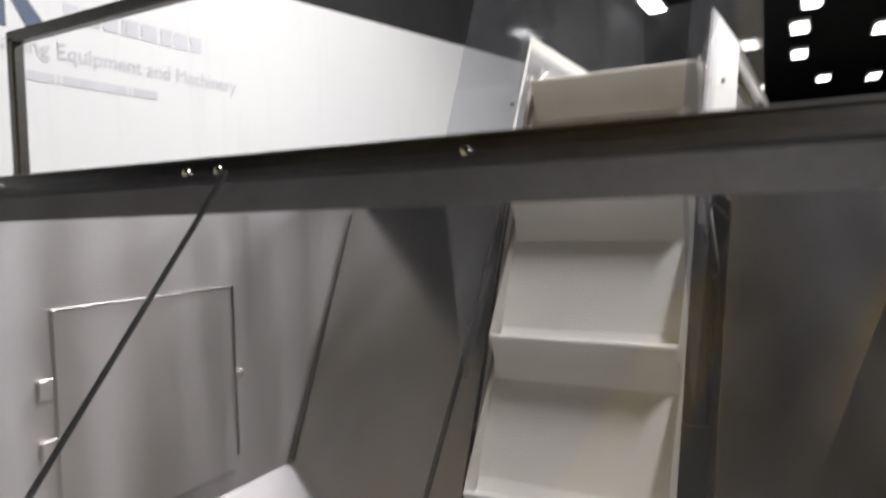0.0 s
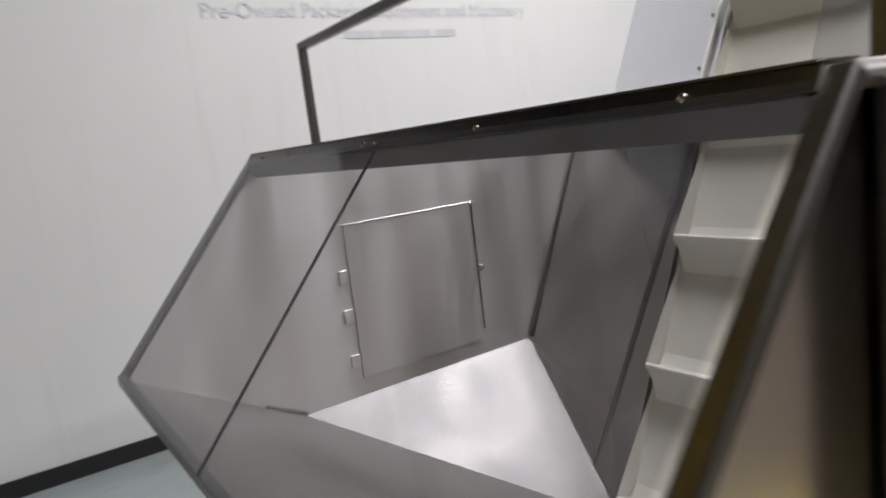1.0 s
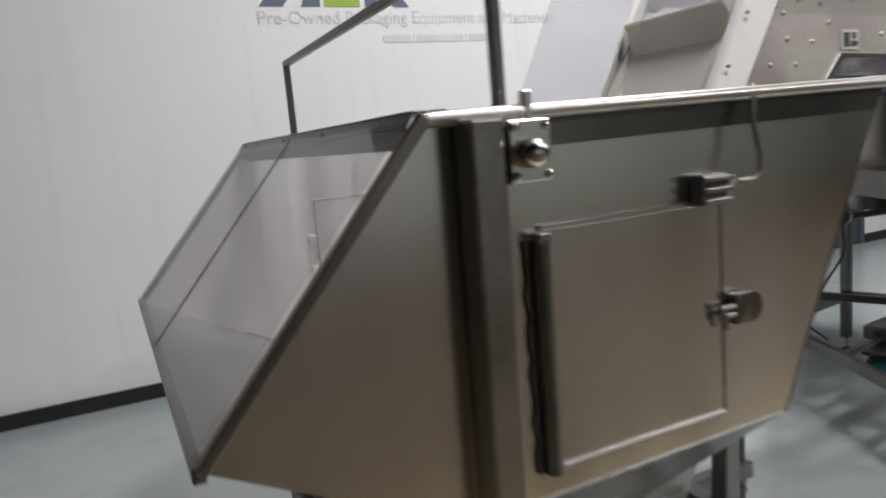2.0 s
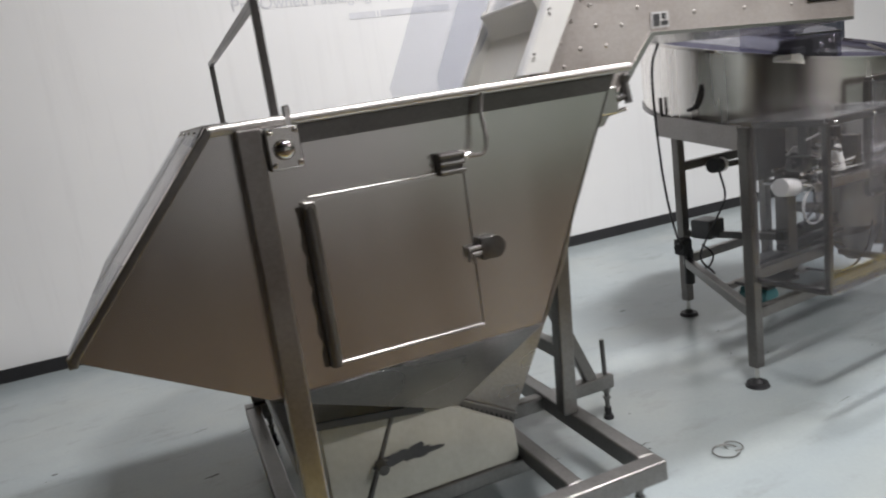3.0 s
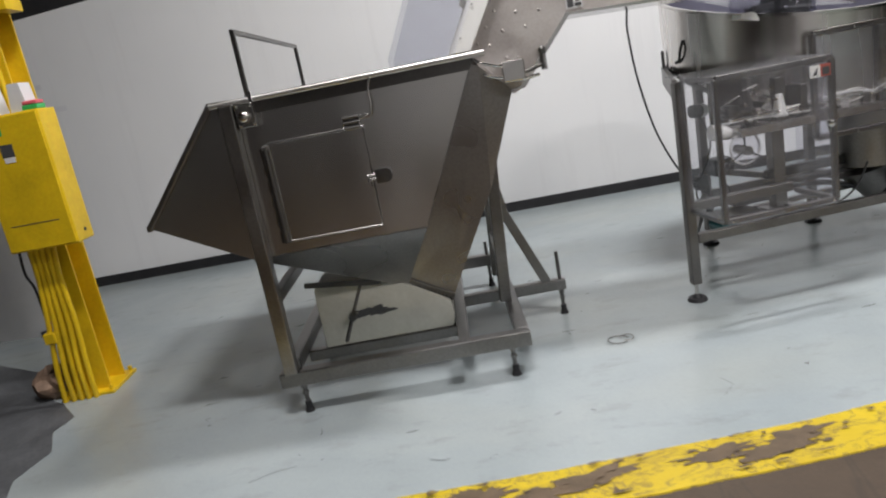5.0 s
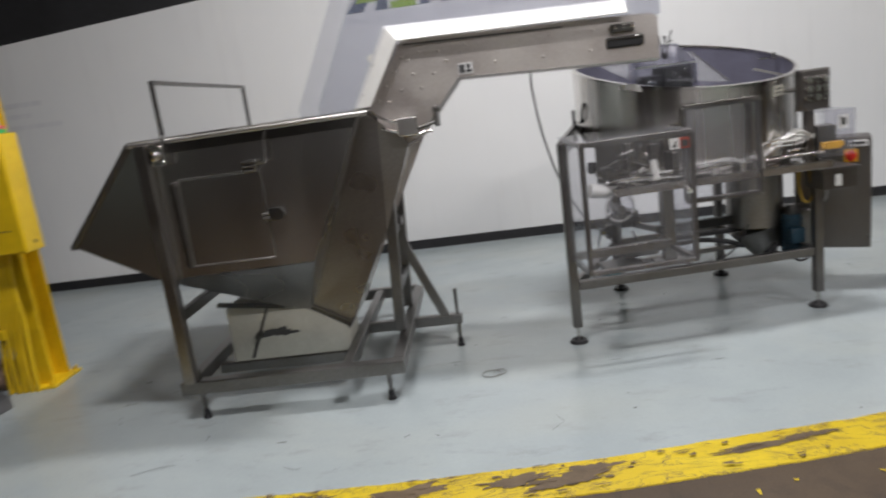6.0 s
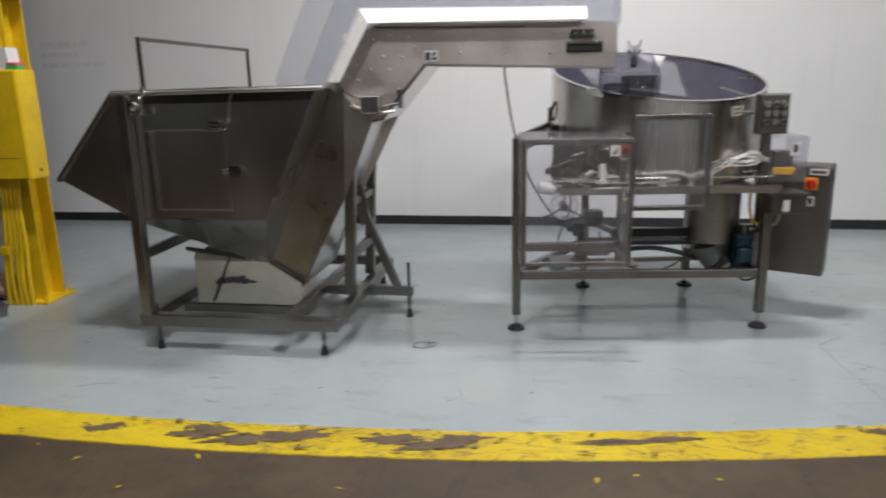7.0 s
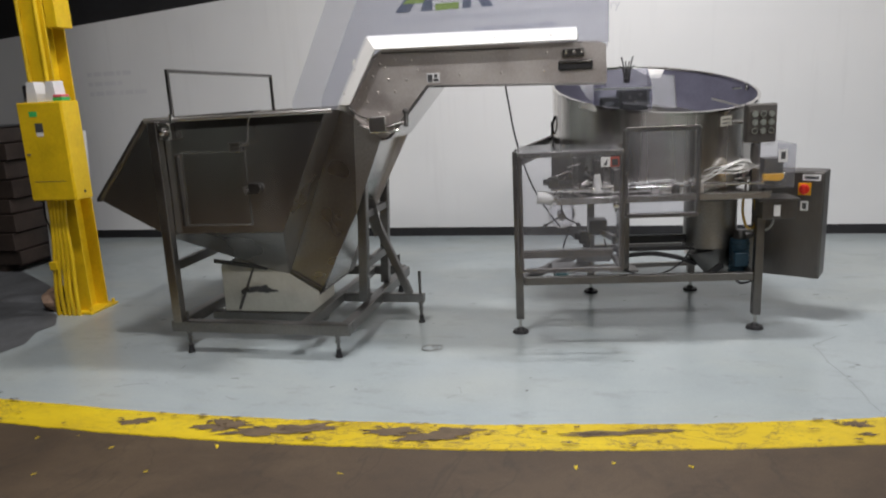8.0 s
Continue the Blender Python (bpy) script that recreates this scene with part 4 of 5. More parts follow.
def belt():
    """A cream belt up the slope and along the top, with side flaps and scoops."""
    y0, y1 = CY0 + 0.01, CY1 - 0.025
    lo, hi = Vector((4.042, 0, 0.486)), Vector((4.715, 0, 1.915))
    d = (hi - lo).normalized()
    n = Vector((-d.z, 0, d.x))
    bm = B()
    sheet(bm, [(lo.x, y0, lo.z), (lo.x, y1, lo.z), (hi.x, y1, hi.z), (hi.x, y0, hi.z)], 0.008)
    sheet(bm, [(hi.x, CY0 + 0.01, hi.z), (hi.x, y1, hi.z), (4.87, y1, 1.945), (4.87, CY0 + 0.01, 1.945)], 0.008)
    sheet(bm, [(4.87, CY0 + 0.01, 1.945), (4.87, y1, 1.945), (6.18, y1, 1.915), (6.18, CY0 + 0.01, 1.915)], 0.008)
    b = fp("belt", bm, BELT_WHITE, label="cream cleated belt with scoops")
    length = (hi - lo).length
    step = 0.37
    base = 0.42 - step
    for yy, s in ((y0, 1), (y1, -1)):
        bm = B()
        prev = None
        for k in range(int(length / 0.02) + 1):
            a = k * 0.02
            f = ((a - base) / step) % 1.0
            h = 0.018 + 0.058 * max(0.0, 1 - f * 1.15) ** 0.8 if f < 0.9 else 0.07 * (f - 0.9) / 0.1 + 0.018
            p = lo + d * a
            cur = [bm.verts.new((p.x, yy, p.z)), bm.verts.new((p.x + n.x * h, yy + s * 0.002, p.z + n.z * h))]
            if prev:
                bm.faces.new((prev[0], cur[0], cur[1], prev[1]))
            prev = cur
        bmesh.ops.solidify(bm, geom=bm.faces[:], thickness=0.004)
        fp("side_flap", bm, BELT_WHITE, b, "stepped belt side flap", True)
    s = base
    while s < length + 0.05:
        p = lo + d * s
        prof = [(0.0, -0.09), (0.028, -0.045), (0.055, -0.012), (0.078, -0.004), (0.080, 0.004), (0.074, 0.010), (0.045, 0.006), (0.020, 0.014), (0.006, 0.05)]
        pts = [p + n * a + d * c for a, c in prof]
        bm = prism(B(), [(q.x, q.z) for q in pts], y0 + 0.006, y1 - 0.006)
        fp("scoop", bm, BELT_WHITE, b, smooth=True)
        s += step


belt()

# tall clear guards on both sides of the conveyor
GUARD = [(4.275, 1.13), (4.185, 1.66), (4.60, 2.52), (6.295, 2.52), (6.295, 1.93), (4.85, 1.99), (4.62, 1.64)]
for y in (CY0 - 0.022, CY1 + 0.022):
    g = fp("side_guard", prism(B(), GUARD, y - 0.003, y + 0.003), CLEAR, label="clear plastic conveyor side guard")
    g.visible_shadow = False
bm = sheet(B(), [(6.295, CY0 - 0.02, 1.93), (6.295, CY1 + 0.02, 1.93), (6.295, CY1 + 0.02, 2.52), (6.295, CY0 - 0.02, 2.52)], 0.005)
g = fp("end_guard", bm, CLEAR, label="clear plastic end guard")
g.visible_shadow = False

# drive at the head, sensor box and fork at the incline
drive = fp("drive_bearing", box(B(), (6.02, CY0 - 0.03, 1.855), (6.15, CY0 - 0.006, 1.905), 0.006), STEEL_DARK, label="flanged head bearing")
for x in (6.04, 6.09, 6.135):
    fp("bolt", ball(B(), (x, CY0 - 0.034, 1.885), 0.014, 8), CHROME, drive, smooth=True)
slot = fp("bearing_slot", box(B(), (5.99, CY0 - 0.02, 1.775), (6.20, CY0 - 0.006, 1.835), 0.01), BLACK, label="dark take-up slot")
fp("slot_rod", rod(B(), (6.0, CY0 - 0.022, 1.825), (6.19, CY0 - 0.022, 1.825), 0.006), STEEL_DARK, slot)
sensor = fp("sensor_box", box(B(), (4.755, CY0 - 0.12, 1.44), (4.87, CY0 - 0.03, 1.545), 0.006), STEEL, label="small steel junction box")
bm = B()
for z in (1.47, 1.53):
    sweep(bm, [(4.60, CY0 - 0.02, z + 0.075), (4.66, CY0 - 0.06, z + 0.03), (4.74, CY0 - 0.075, z), (4.80, CY0 - 0.075, z - 0.005)], 0.008)
fp("sensor_bracket", bm, CHROME, sensor, "bright bent brackets", True)
bm = rod(B(), (4.86, CY0 - 0.05, 1.47), (4.99, CY0 - 0.02, 1.50), 0.010)
rod(bm, (4.985, CY0 - 0.03, 1.47), (4.985, CY0 - 0.01, 1.56), 0.016)
ball(bm, (4.985, CY0 - 0.02, 1.57), 0.022, 9)
fp("adjuster", bm, STEEL_DARK, sensor, smooth=True)
fp("adjuster_tip", rod(B(), (4.86, CY0 - 0.06, 1.44), (4.95, CY0 - 0.05, 1.45), 0.009), CHROME, sensor, smooth=True)

# cable hanging from the head to the sorter
bm = sweep(B(), [(5.59, 4.14, 1.715), (5.60, 4.22, 1.58), (5.65, 4.28, 1.27), (5.76, 4.38, 0.92), (5.93, 4.52, 0.62), (6.06, 4.62, 0.49)], 0.0065)
tagged(part("power_cable", bm, BLACK, None, smooth=True), "black power cable hanging from conveyor head", "cable")

# cream bin standing on the inner beams
bin_t = thing("catch_bin", (3.9, 3.56, 0.18), label="cream plastic catch bin under the conveyor", category="bin")
bm = prism(B(), [(-0.36, 0.0), (0.37, 0.0), (0.385, 0.02), (0.38, 0.15), (0.12, 0.31), (-0.345, 0.36), (-0.36, 0.345)], -0.02, 0.30)
bmesh.ops.bevel(bm, geom=bm.edges[:], offset=0.012, segments=2, profile=0.5, affect="EDGES")
part("bin_body", bm, CREAM, bin_t, smooth=True)
bm = rod(B(), (-0.10, -0.012, 0.33), (-0.24, -0.016, 0.02), 0.012)
part("bin_strut", bm, STEEL_DARK, bin_t, "thin dark strut")
# flat dark patch painted for the shadow on the bin's front
bm = patch(B(), 0, 0, 0.10, 0.03, 0, 0, 3)
bm.transform(pose(-0.06, -0.0235, 0.17, 90, 0, 0))
part("bin_shade_patch", bm, DARK_GREY, bin_t, "dark ragged patch painted as shade")
part("bin_bracket", beam(B(), (-0.40, -0.03, 0.385), (0.02, -0.035, 0.335), 0.012, 0.03, 0.002), DARK_GREY, bin_t, "dark hanging bracket")
part("drain_spout", rod(B(), (-0.17, -0.02, 0.17), (-0.17, -0.07, 0.165), 0.02), STEEL_DARK, bin_t, smooth=True)

# ---- the bowl sorter ----
sorter = thing("bowl_sorter", (5.70, 3.73, 0), 7.06, "stainless bowl sorting machine on a tube frame", "sorting machine")


def sp(name, bm, mat, parent=None, label="", smooth=False):
    return part(name, bm, mat, sorter if parent is None else parent, label, smooth)


LEGS = ((0.0, 0.0, 1.27), (1.59, 0.0, 0.93), (0.60, 0.955, 1.22), (1.40, 0.955, 1.22))
for u, v, top in LEGS:
    sp("leg", beam(B(), (u, v, 0.105), (u, v, top), 0.055, 0.055, 0.006), STEEL_FRAME)
    ft = sp("levelling_foot", rod(B(), (u, v, 0.03), (u, v, 0.12), 0.011), CHROME, label="levelling foot with black pad", smooth=True)
    bm = rod(B(), (u, v, 0.003), (u, v, 0.022), 0.058, 0.05, 20)
    rod(bm, (u, v, 0.022), (u, v, 0.042), 0.03, 0.016)
    sp("foot_pad", bm, BLACK, ft, smooth=True)
for name, p, q in (("front_beam", (0.03, 0, 0.375), (1.56, 0, 0.375)), ("side_beam", (0.02, 0.03, 0.375), (0.58, 0.93, 0.375)),
                   ("side_beam", (1.58, 0.03, 0.375), (1.41, 0.93, 0.375)), ("back_beam", (0.63, 0.955, 0.375), (1.37, 0.955, 0.375)),
                   ("top_beam", (0.28, 0.0, 0.93), (1.56, 0.0, 0.93)),
                   ("back_beam", (0.63, 0.955, 0.97), (1.37, 0.955, 0.97)), ("cross_bar", (0.03, 0.02, 0.56), (0.64, 0.02, 0.56))):
    sp(name, beam(B(), p, q, 0.045, 0.055, 0.005), STEEL_FRAME)

sp("side_plate", beam(B(), (0.0, 0.03, 1.222), (0.31, 0.82, 1.262), 0.03, 0.115, 0.004), STEEL_FRAME)
sp("stop_pin", rod(B(), (0.29, 0.77, 1.3), (0.29, 0.77, 1.42), 0.010), STEEL_DARK, smooth=True)

# bowl: an upright drum with a slanting rim
C = Vector((6.62, 4.45, 1.642)) - Vector((5.70, 3.73, 0))
ca, sa = math.cos(radians(-7.06)), math.sin(radians(-7.06))
cu_, cv_ = C.x * ca - C.y * sa, C.x * sa + C.y * ca
gx, gy = -0.075, 0.22            # slope of the rim in the room's axes
nrm = Vector((-gx, -gy, 1)).normalized()
nrm = Vector((nrm.x * ca - nrm.y * sa, nrm.x * sa + nrm.y * ca, nrm.z))
su, sv = -nrm.x / nrm.z, -nrm.y / nrm.z          # the rim's slope in the machine's axes
TILT = Matrix.Translation((cu_, cv_, C.z)) @ Matrix(((1, 0, 0, 0), (0, 1, 0, 0), (su, sv, 1, 0), (0, 0, 0, 1)))
R, DEPTH = 0.715, 0.39


def ring_wall(r0, r1, z0, z1, seg=72, a0=0.0, a1=2 * math.pi):
    bm = B()
    rows = []
    closed = a1 - a0 > 6.28
    for k in range(seg if closed else seg + 1):
        a = a0 + (a1 - a0) * k / seg
        c, s = math.cos(a), math.sin(a)
        rows.append([bm.verts.new((r * c, r * s, z)) for r, z in ((r0, z0), (r1, z0), (r1, z1), (r0, z1))])
    for k in range(len(rows) if closed else len(rows) - 1):
        p, q = rows[k], rows[(k + 1) % len(rows)]
        for i in range(4):
            j = (i + 1) % 4
            bm.faces.new((p[i], q[i], q[j], p[j]))
    if not closed:
        bm.faces.new(rows[0])
        bm.faces.new(rows[-1][::-1])
    return bm


def tilted(bm):
    bm.transform(TILT)
    return bm


def drum(r0, r1, low, high):
    """An upright ring whose foot drops towards the front."""
    bm = ring_wall(r0, r1, low, high)
    for v in bm.verts:
        if v.co.z < -0.2:
            v.co.z -= 0.12 * max(0.0, -v.co.y / R)
    return tilted(bm)


bowl = sp("bowl", drum(R - 0.005, R, -DEPTH, 0), BOWL, label="polished stainless bowl wall", smooth=True)
sp("bowl_liner", tilted(ring_wall(R - 0.010, R - 0.0055, -DEPTH + 0.03, -0.012)), BLUE_LINER, bowl, "slate blue inner liner", True)
sp("bowl_rim", tilted(ring_wall(R - 0.014, R + 0.006, -0.012, 0.004)), CHROME, bowl, "bright rolled rim", True)
bm = B()
bmesh.ops.create_cone(bm, cap_ends=True, segments=72, radius1=R - 0.006, radius2=R - 0.006, depth=0.01, matrix=Matrix.Translation((0, 0, -DEPTH + 0.01)))
sp("bowl_floor", tilted(bm), STEEL, bowl)
bm = B()
bmesh.ops.create_cone(bm, cap_ends=True, segments=64, radius1=0.60, radius2=0.56, depth=0.03, matrix=Matrix.Translation((0, 0, -0.28)))
sp("sorting_disc", tilted(bm), STEEL_FRAME, bowl, "pale steel sorting disc", True)
bm = B()
bmesh.ops.create_cone(bm, cap_ends=True, segments=40, radius1=0.30, radius2=0.05, depth=0.14, matrix=Matrix.Translation((0, 0, -0.20)))
sp("disc_cone", tilted(bm), STEEL_FRAME, bowl, smooth=True)
bm = B()
sheet(bm, [(-0.50, -0.42, 0.012), (0.02, -0.66, 0.012), (0.22, 0.30, 0.012), (-0.10, 0.62, 0.012), (-0.55, 0.35, 0.012)], 0.005)
cv = sp("bowl_cover", tilted(bm), CLEAR, bowl, "clear plastic cover over part of bowl")
cv.visible_shadow = False
sp("cover_strip", tilted(beam(B(), (0.22, 0.30, 0.018), (0.02, -0.66, 0.018), 0.005, 0.005, 0)), STEEL_FRAME, bowl)
bm = sheet(B(), [(0.92, 1.0, 1.795), (1.17, 1.0, 1.765), (1.13, 0.96, 1.70), (1.05, 0.95, 1.715)], 0.004)
sp("cover_flap", bm, HOSE, bowl, "pale folded cover flap")
hood = []
for pts in ([(0.52, 0.10, 1.50), (0.90, 0.10, 1.50), (0.90, 0.10, 1.645), (0.52, 0.10, 1.65)], [(0.52, 0.10, 1.65), (0.90, 0.10, 1.645), (0.94, 0.48, 1.775), (0.61, 0.48, 1.775)],
            [(0.52, 0.10, 1.50), (0.61, 0.48, 1.58), (0.61, 0.48, 1.775), (0.52, 0.10, 1.65)], [(0.90, 0.10, 1.50), (0.94, 0.48, 1.58), (0.94, 0.48, 1.775), (0.90, 0.10, 1.645)]):
    pane = sp("hood_pane", sheet(B(), pts, 0.005), HOOD, bowl, "smoky clear infeed hood pane")
    pane.visible_shadow = False
sp("hood_edge", beam(B(), (0.52, 0.097, 1.647), (0.90, 0.097, 1.642), 0.006, 0.008, 0), STEEL, bowl)
bm = box(B(), (0.70, 0.125, 1.50), (0.885, 0.32, 1.635), 0.012)
box(bm, (0.58, 0.16, 1.52), (0.70, 0.28, 1.59), 0.008)
sp("infeed_motor", bm, BLACK, bowl, "black drive block under hood")
bm = B()
for p, r in (((0.76, 0.118, 1.585), 0.016), ((0.80, 0.118, 1.555), 0.014), ((0.73, 0.118, 1.55), 0.013), ((0.83, 0.118, 1.60), 0.013)):
    ball(bm, p, r, 8)
box(bm, (0.868, 0.112, 1.515), (0.888, 0.124, 1.63), 0.003)
box(bm, (0.60, 0.14, 1.535), (0.66, 0.155, 1.56), 0.003)
sp("motor_fitting", bm, CHROME, bowl, "bright fittings", True)
bm = prism(B(), [(0.43, 1.535), (0.55, 1.50), (0.56, 1.52), (0.50, 1.56), (0.44, 1.56)], 0.06, 0.16)
sp("infeed_scoop", bm, WHITE_PLASTIC, bowl, "white plastic infeed scoop")
bm = B()
for k in range(6):
    a = k * 1.1
    c, d = math.cos(a), math.sin(a)
    sweep(bm, [(0.755 + 0.015 * c, 0.22 + 0.015 * d, 1.69), (0.755 + 0.025 * c, 0.22 + 0.025 * d, 1.77),
               (0.755 + 0.05 * c, 0.22 + 0.04 * d, 1.79 + 0.03 * (k % 3))], 0.0045, 6, 3)
ball(bm, (0.755, 0.22, 1.70), 0.02, 8)
sp("cable_tuft", bm, BLACK, bowl, "black cable ends", True)
bm = box(B(), (1.56, 0.58, 1.595), (1.62, 0.60, 1.61), 0.004)
box(bm, (1.645, 0.57, 1.585), (1.665, 0.60, 1.635), 0.004)
ball(bm, (1.655, 0.565, 1.60), 0.014, 8)
sp("bowl_clip", bm, CHROME, bowl, "bright clip on liner")
sp("wiper_arm", beam(B(), (1.31, 0.20, 1.55), (1.52, 0.20, 1.485), 0.008, 0.014, 0), RIM, bowl)
a = radians(-61.6)
tagm = TILT @ Matrix.Rotation(a, 4, "Z")
bm = box(B(), (R + 0.001, -0.045, -0.10), (R + 0.004, 0.045, -0.04))
bm.transform(tagm)
sp("bowl_label", bm, CREAM, bowl, "small cream label")
for z in (-0.035, -0.058):
    bm = box(B(), (R + 0.0042, -0.035, z - 0.008), (R + 0.005, 0.03, z))
    bm.transform(tagm @ Matrix.Translation((0, 0, -0.02)))
    sp("label_bar", bm, DARK_GREY, bowl)
a = radians(188)
bm = sweep(B(), [(R + 0.004, 0.02, -0.18), (R + 0.02, 0.01, -0.24), (R + 0.012, -0.02, -0.30), (R + 0.004, -0.07, -0.33)], 0.009, 7)
bm.transform(TILT @ Matrix.Rotation(a, 4, "Z"))
sp("bowl_clamp", bm, BLACK, bowl, "thin black side bracket", True)
# ring that carries the bowl
bm = drum(R - 0.06, R + 0.008, -DEPTH - 0.03, -DEPTH)
sp("bowl_ring", bm, STEEL_DARK, label="dark carrier ring", smooth=True)
for u, v, top in LEGS[2:]:
    sp("bowl_support", beam(B(), (u, v, 1.19), (u, v - 0.12, 1.27), 0.05, 0.05, 0.004), STEEL_FRAME)
sp("bowl_drive", rod(B(), (cu_, cv_, 1.0), (cu_, cv_, C.z - DEPTH - 0.02), 0.13, 0.11, 24), STEEL_DARK, smooth=True)


# guard cabin at the front corner: frame bars and clear sheets
def guard_cabin():
    u0, u1, v0, v1, z0, z1 = 0.015, 0.635, -0.37, -0.03, 0.545, 1.275
    g = sp("guard_frame", beam(B(), (u0, v0, z1), (u1, v0, z1), 0.028, 0.032, 0.004), STEEL_FRAME, label="square-bar guard frame")
    for p, q in (((u0, v0, z0), (u1, v0, z0)), ((u0, v0, z0), (u0, v0, z1)), ((u1, v0, z0), (u1, v0, z1)), ((u0, v0, z1), (u0, v1, z1)),
                 ((u1, v0, z1), (u1, v1, z1)), ((u0, v0, z0), (u0, v1, z0)), ((u1, v0, z0), (u1, v1, z0))):
        sp("guard_bar", beam(B(), p, q, 0.028, 0.028, 0.004), STEEL_FRAME, g)
    e = 0.018
    for pts in ([(u0, v0 - e, z0 - 0.02), (u1, v0 - e, z0 - 0.02), (u1, v0 - e, z1 + 0.02), (u0, v0 - e, z1 + 0.02)],
                [(u0 - e, v0 - 0.02, z0), (u0 - e, v1, z0), (u0 - e, v1, z1 + 0.02), (u0 - e, v0 - 0.02, z1 + 0.02)],
                [(u0, v0, z1 + e), (u1, v0, z1 + e), (u1, v1 + 0.2, z1 + e), (u0, v1 + 0.2, z1 + e)],
                [(u1 + e, v0, z0), (u1 + e, v1, z0), (u1 + e, v1, z1), (u1 + e, v0, z1)]):
        s = sp("guard_pane", sheet(B(), pts, 0.005), CLEAR_SMOKE, g, "scratched clear guard pane")
        s.visible_shadow = False
    for u in (u0 + 0.03, (u0 + u1) / 2, u1 - 0.03):
        for z in (z0, z1):
            sp("screw", ball(B(), (u, v0 - e - 0.004, z), 0.007, 7), CHROME, g)
    bm = box(B(), (u1 - 0.13, v0 - e - 0.006, 1.19), (u1 - 0.075, v0 - e - 0.0035, 1.25))
    sp("sticker", bm, WHITE, g, "white half of warning sticker")
    bm = box(B(), (u1 - 0.075, v0 - e - 0.006, 1.19), (u1 - 0.02, v0 - e - 0.0035, 1.25))
    sp("sticker", bm, FADED_RED, g, "faded red half of warning sticker")
    sp("sticker_mark", sheet(B(), [(u1 - 0.118, v0 - e - 0.0075, 1.20), (u1 - 0.095, v0 - e - 0.0075, 1.20), (u1 - 0.09, v0 - e - 0.0075, 1.24)], 0.001), DARK_GREY, g)
    sp("sticker_mark", box(B(), (u1 - 0.065, v0 - e - 0.0085, 1.198), (u1 - 0.028, v0 - e - 0.0065, 1.236)), DARK_GREY, g)
    bm = ball(B(), (u1 - 0.04, v0 - 0.04, 0.955), 0.022, 10)
    rod(bm, (u1 - 0.04, v0 - 0.02, 0.97), (u1 - 0.04, v0 - 0.03, 0.91), 0.008)
    sp("guard_latch", bm, CHROME, g, "bright guard latch", True)


guard_cabin()


def centre_guard():
    u0, u1, v, z0, z1 = 0.692, 1.145, -0.15, 0.838, 1.39
    g = sp("guard_door", beam(B(), (u0, v, z1), (u1, v, z1), 0.03, 0.032, 0.004), STEEL_FRAME, label="square-bar guard door with clear pane")
    for p, q in (((u0, v, z0), (u1, v, z0)), ((u0, v, z0), (u0, v, z1)), ((u1, v, z0), (u1, v, z1))):
        sp("guard_bar", beam(B(), p, q, 0.03, 0.03, 0.004), STEEL_FRAME, g)
    s = sp("guard_pane", sheet(B(), [(u0, v - 0.018, z0), (u1, v - 0.018, z0), (u1, v - 0.018, z1), (u0, v - 0.018, z1)], 0.005), CLEAR, g)
    s.visible_shadow = False
    for u, z in ((u0, z1), ((u0 + u1) / 2, z1), (u1, z1), (u0, 1.12), (u1, 1.12), (u0, z0), (u1, z0), ((u0 + u1) / 2, z0)):
        sp("screw", ball(B(), (u, v - 0.024, z), 0.007, 7), CHROME, g)


centre_guard()


# outfeed deck with its hoses
deck = sp("outfeed_deck", box(B(), (0.24, -0.16, 0.955), (1.60, 0.10, 0.972), 0.003), STEEL, label="steel outfeed deck with guide rails")
sp("deck_skirt", box(B(), (0.25, -0.165, 0.925), (1.59, -0.157, 0.965), 0.002), STEEL, deck)
for v, z in ((-0.12, 1.02), (0.03, 1.03)):
    sp("guide_rail", rod(B(), (0.22, v, z), (1.56, v, z), 0.010), CHROME, deck, smooth=True)
for u in (0.36, 0.75, 1.1, 1.45):
    sp("rail_post", beam(B(), (u, -0.12, 0.97), (u, -0.12, 1.06), 0.014, 0.014, 0.002), STEEL_FRAME, deck)
for k in range(18):
    rnd = random.Random(k + 7)
    v = -0.13 + 0.0125 * k
    bm = sweep(B(), [(0.31 + 0.02 * k, v, 0.985 + rnd.uniform(0, 0.07)), (0.70 + 0.012 * k, v - 0.01, 0.985 + rnd.uniform(0.0, 0.06)),
                     (0.95, v + rnd.uniform(-0.02, 0.02), 0.995 + rnd.uniform(0.0, 0.075)), (1.12, v, 1.01 + 0.085 * rnd.random()),
                     (1.26, v + 0.02, 1.055 + 0.08 * rnd.random()), (1.42, v + 0.02, 1.085 + 0.075 * rnd.random()), (1.56, v * 0.6 + 0.04, 1.09 + 0.07 * rnd.random())], rnd.choice((0.0035, 0.0045, 0.0055)), 7)
    sp("air_hose", bm, HOSE, deck, "pale air hose", True)
rnd = random.Random(21)
for k in range(9):
    u, v, z = rnd.uniform(0.22, 0.46), rnd.uniform(-0.14, 0.04), rnd.uniform(0.99, 1.16)
    w, h = rnd.uniform(0.05, 0.13), rnd.uniform(0.012, 0.03)
    bm = beam(B(), (u, v, z), (u + w, v + rnd.uniform(-0.02, 0.02), z + rnd.uniform(-0.05, 0.05)), h, h * 0.7, 0.003)
    sp("escapement", bm, (STEEL, STEEL_FRAME, RIM)[k % 3], deck, "small metal escapement piece")
for u, z in ((0.30, 1.09), (0.34, 1.13), (0.40, 1.04), (0.47, 1.09), (0.25, 1.02), (0.44, 1.15)):
    sp("adjusting_screw", rod(B(), (u, -0.15, z), (u + 0.012, -0.11, z + 0.006), 0.009), CHROME, deck, smooth=True)
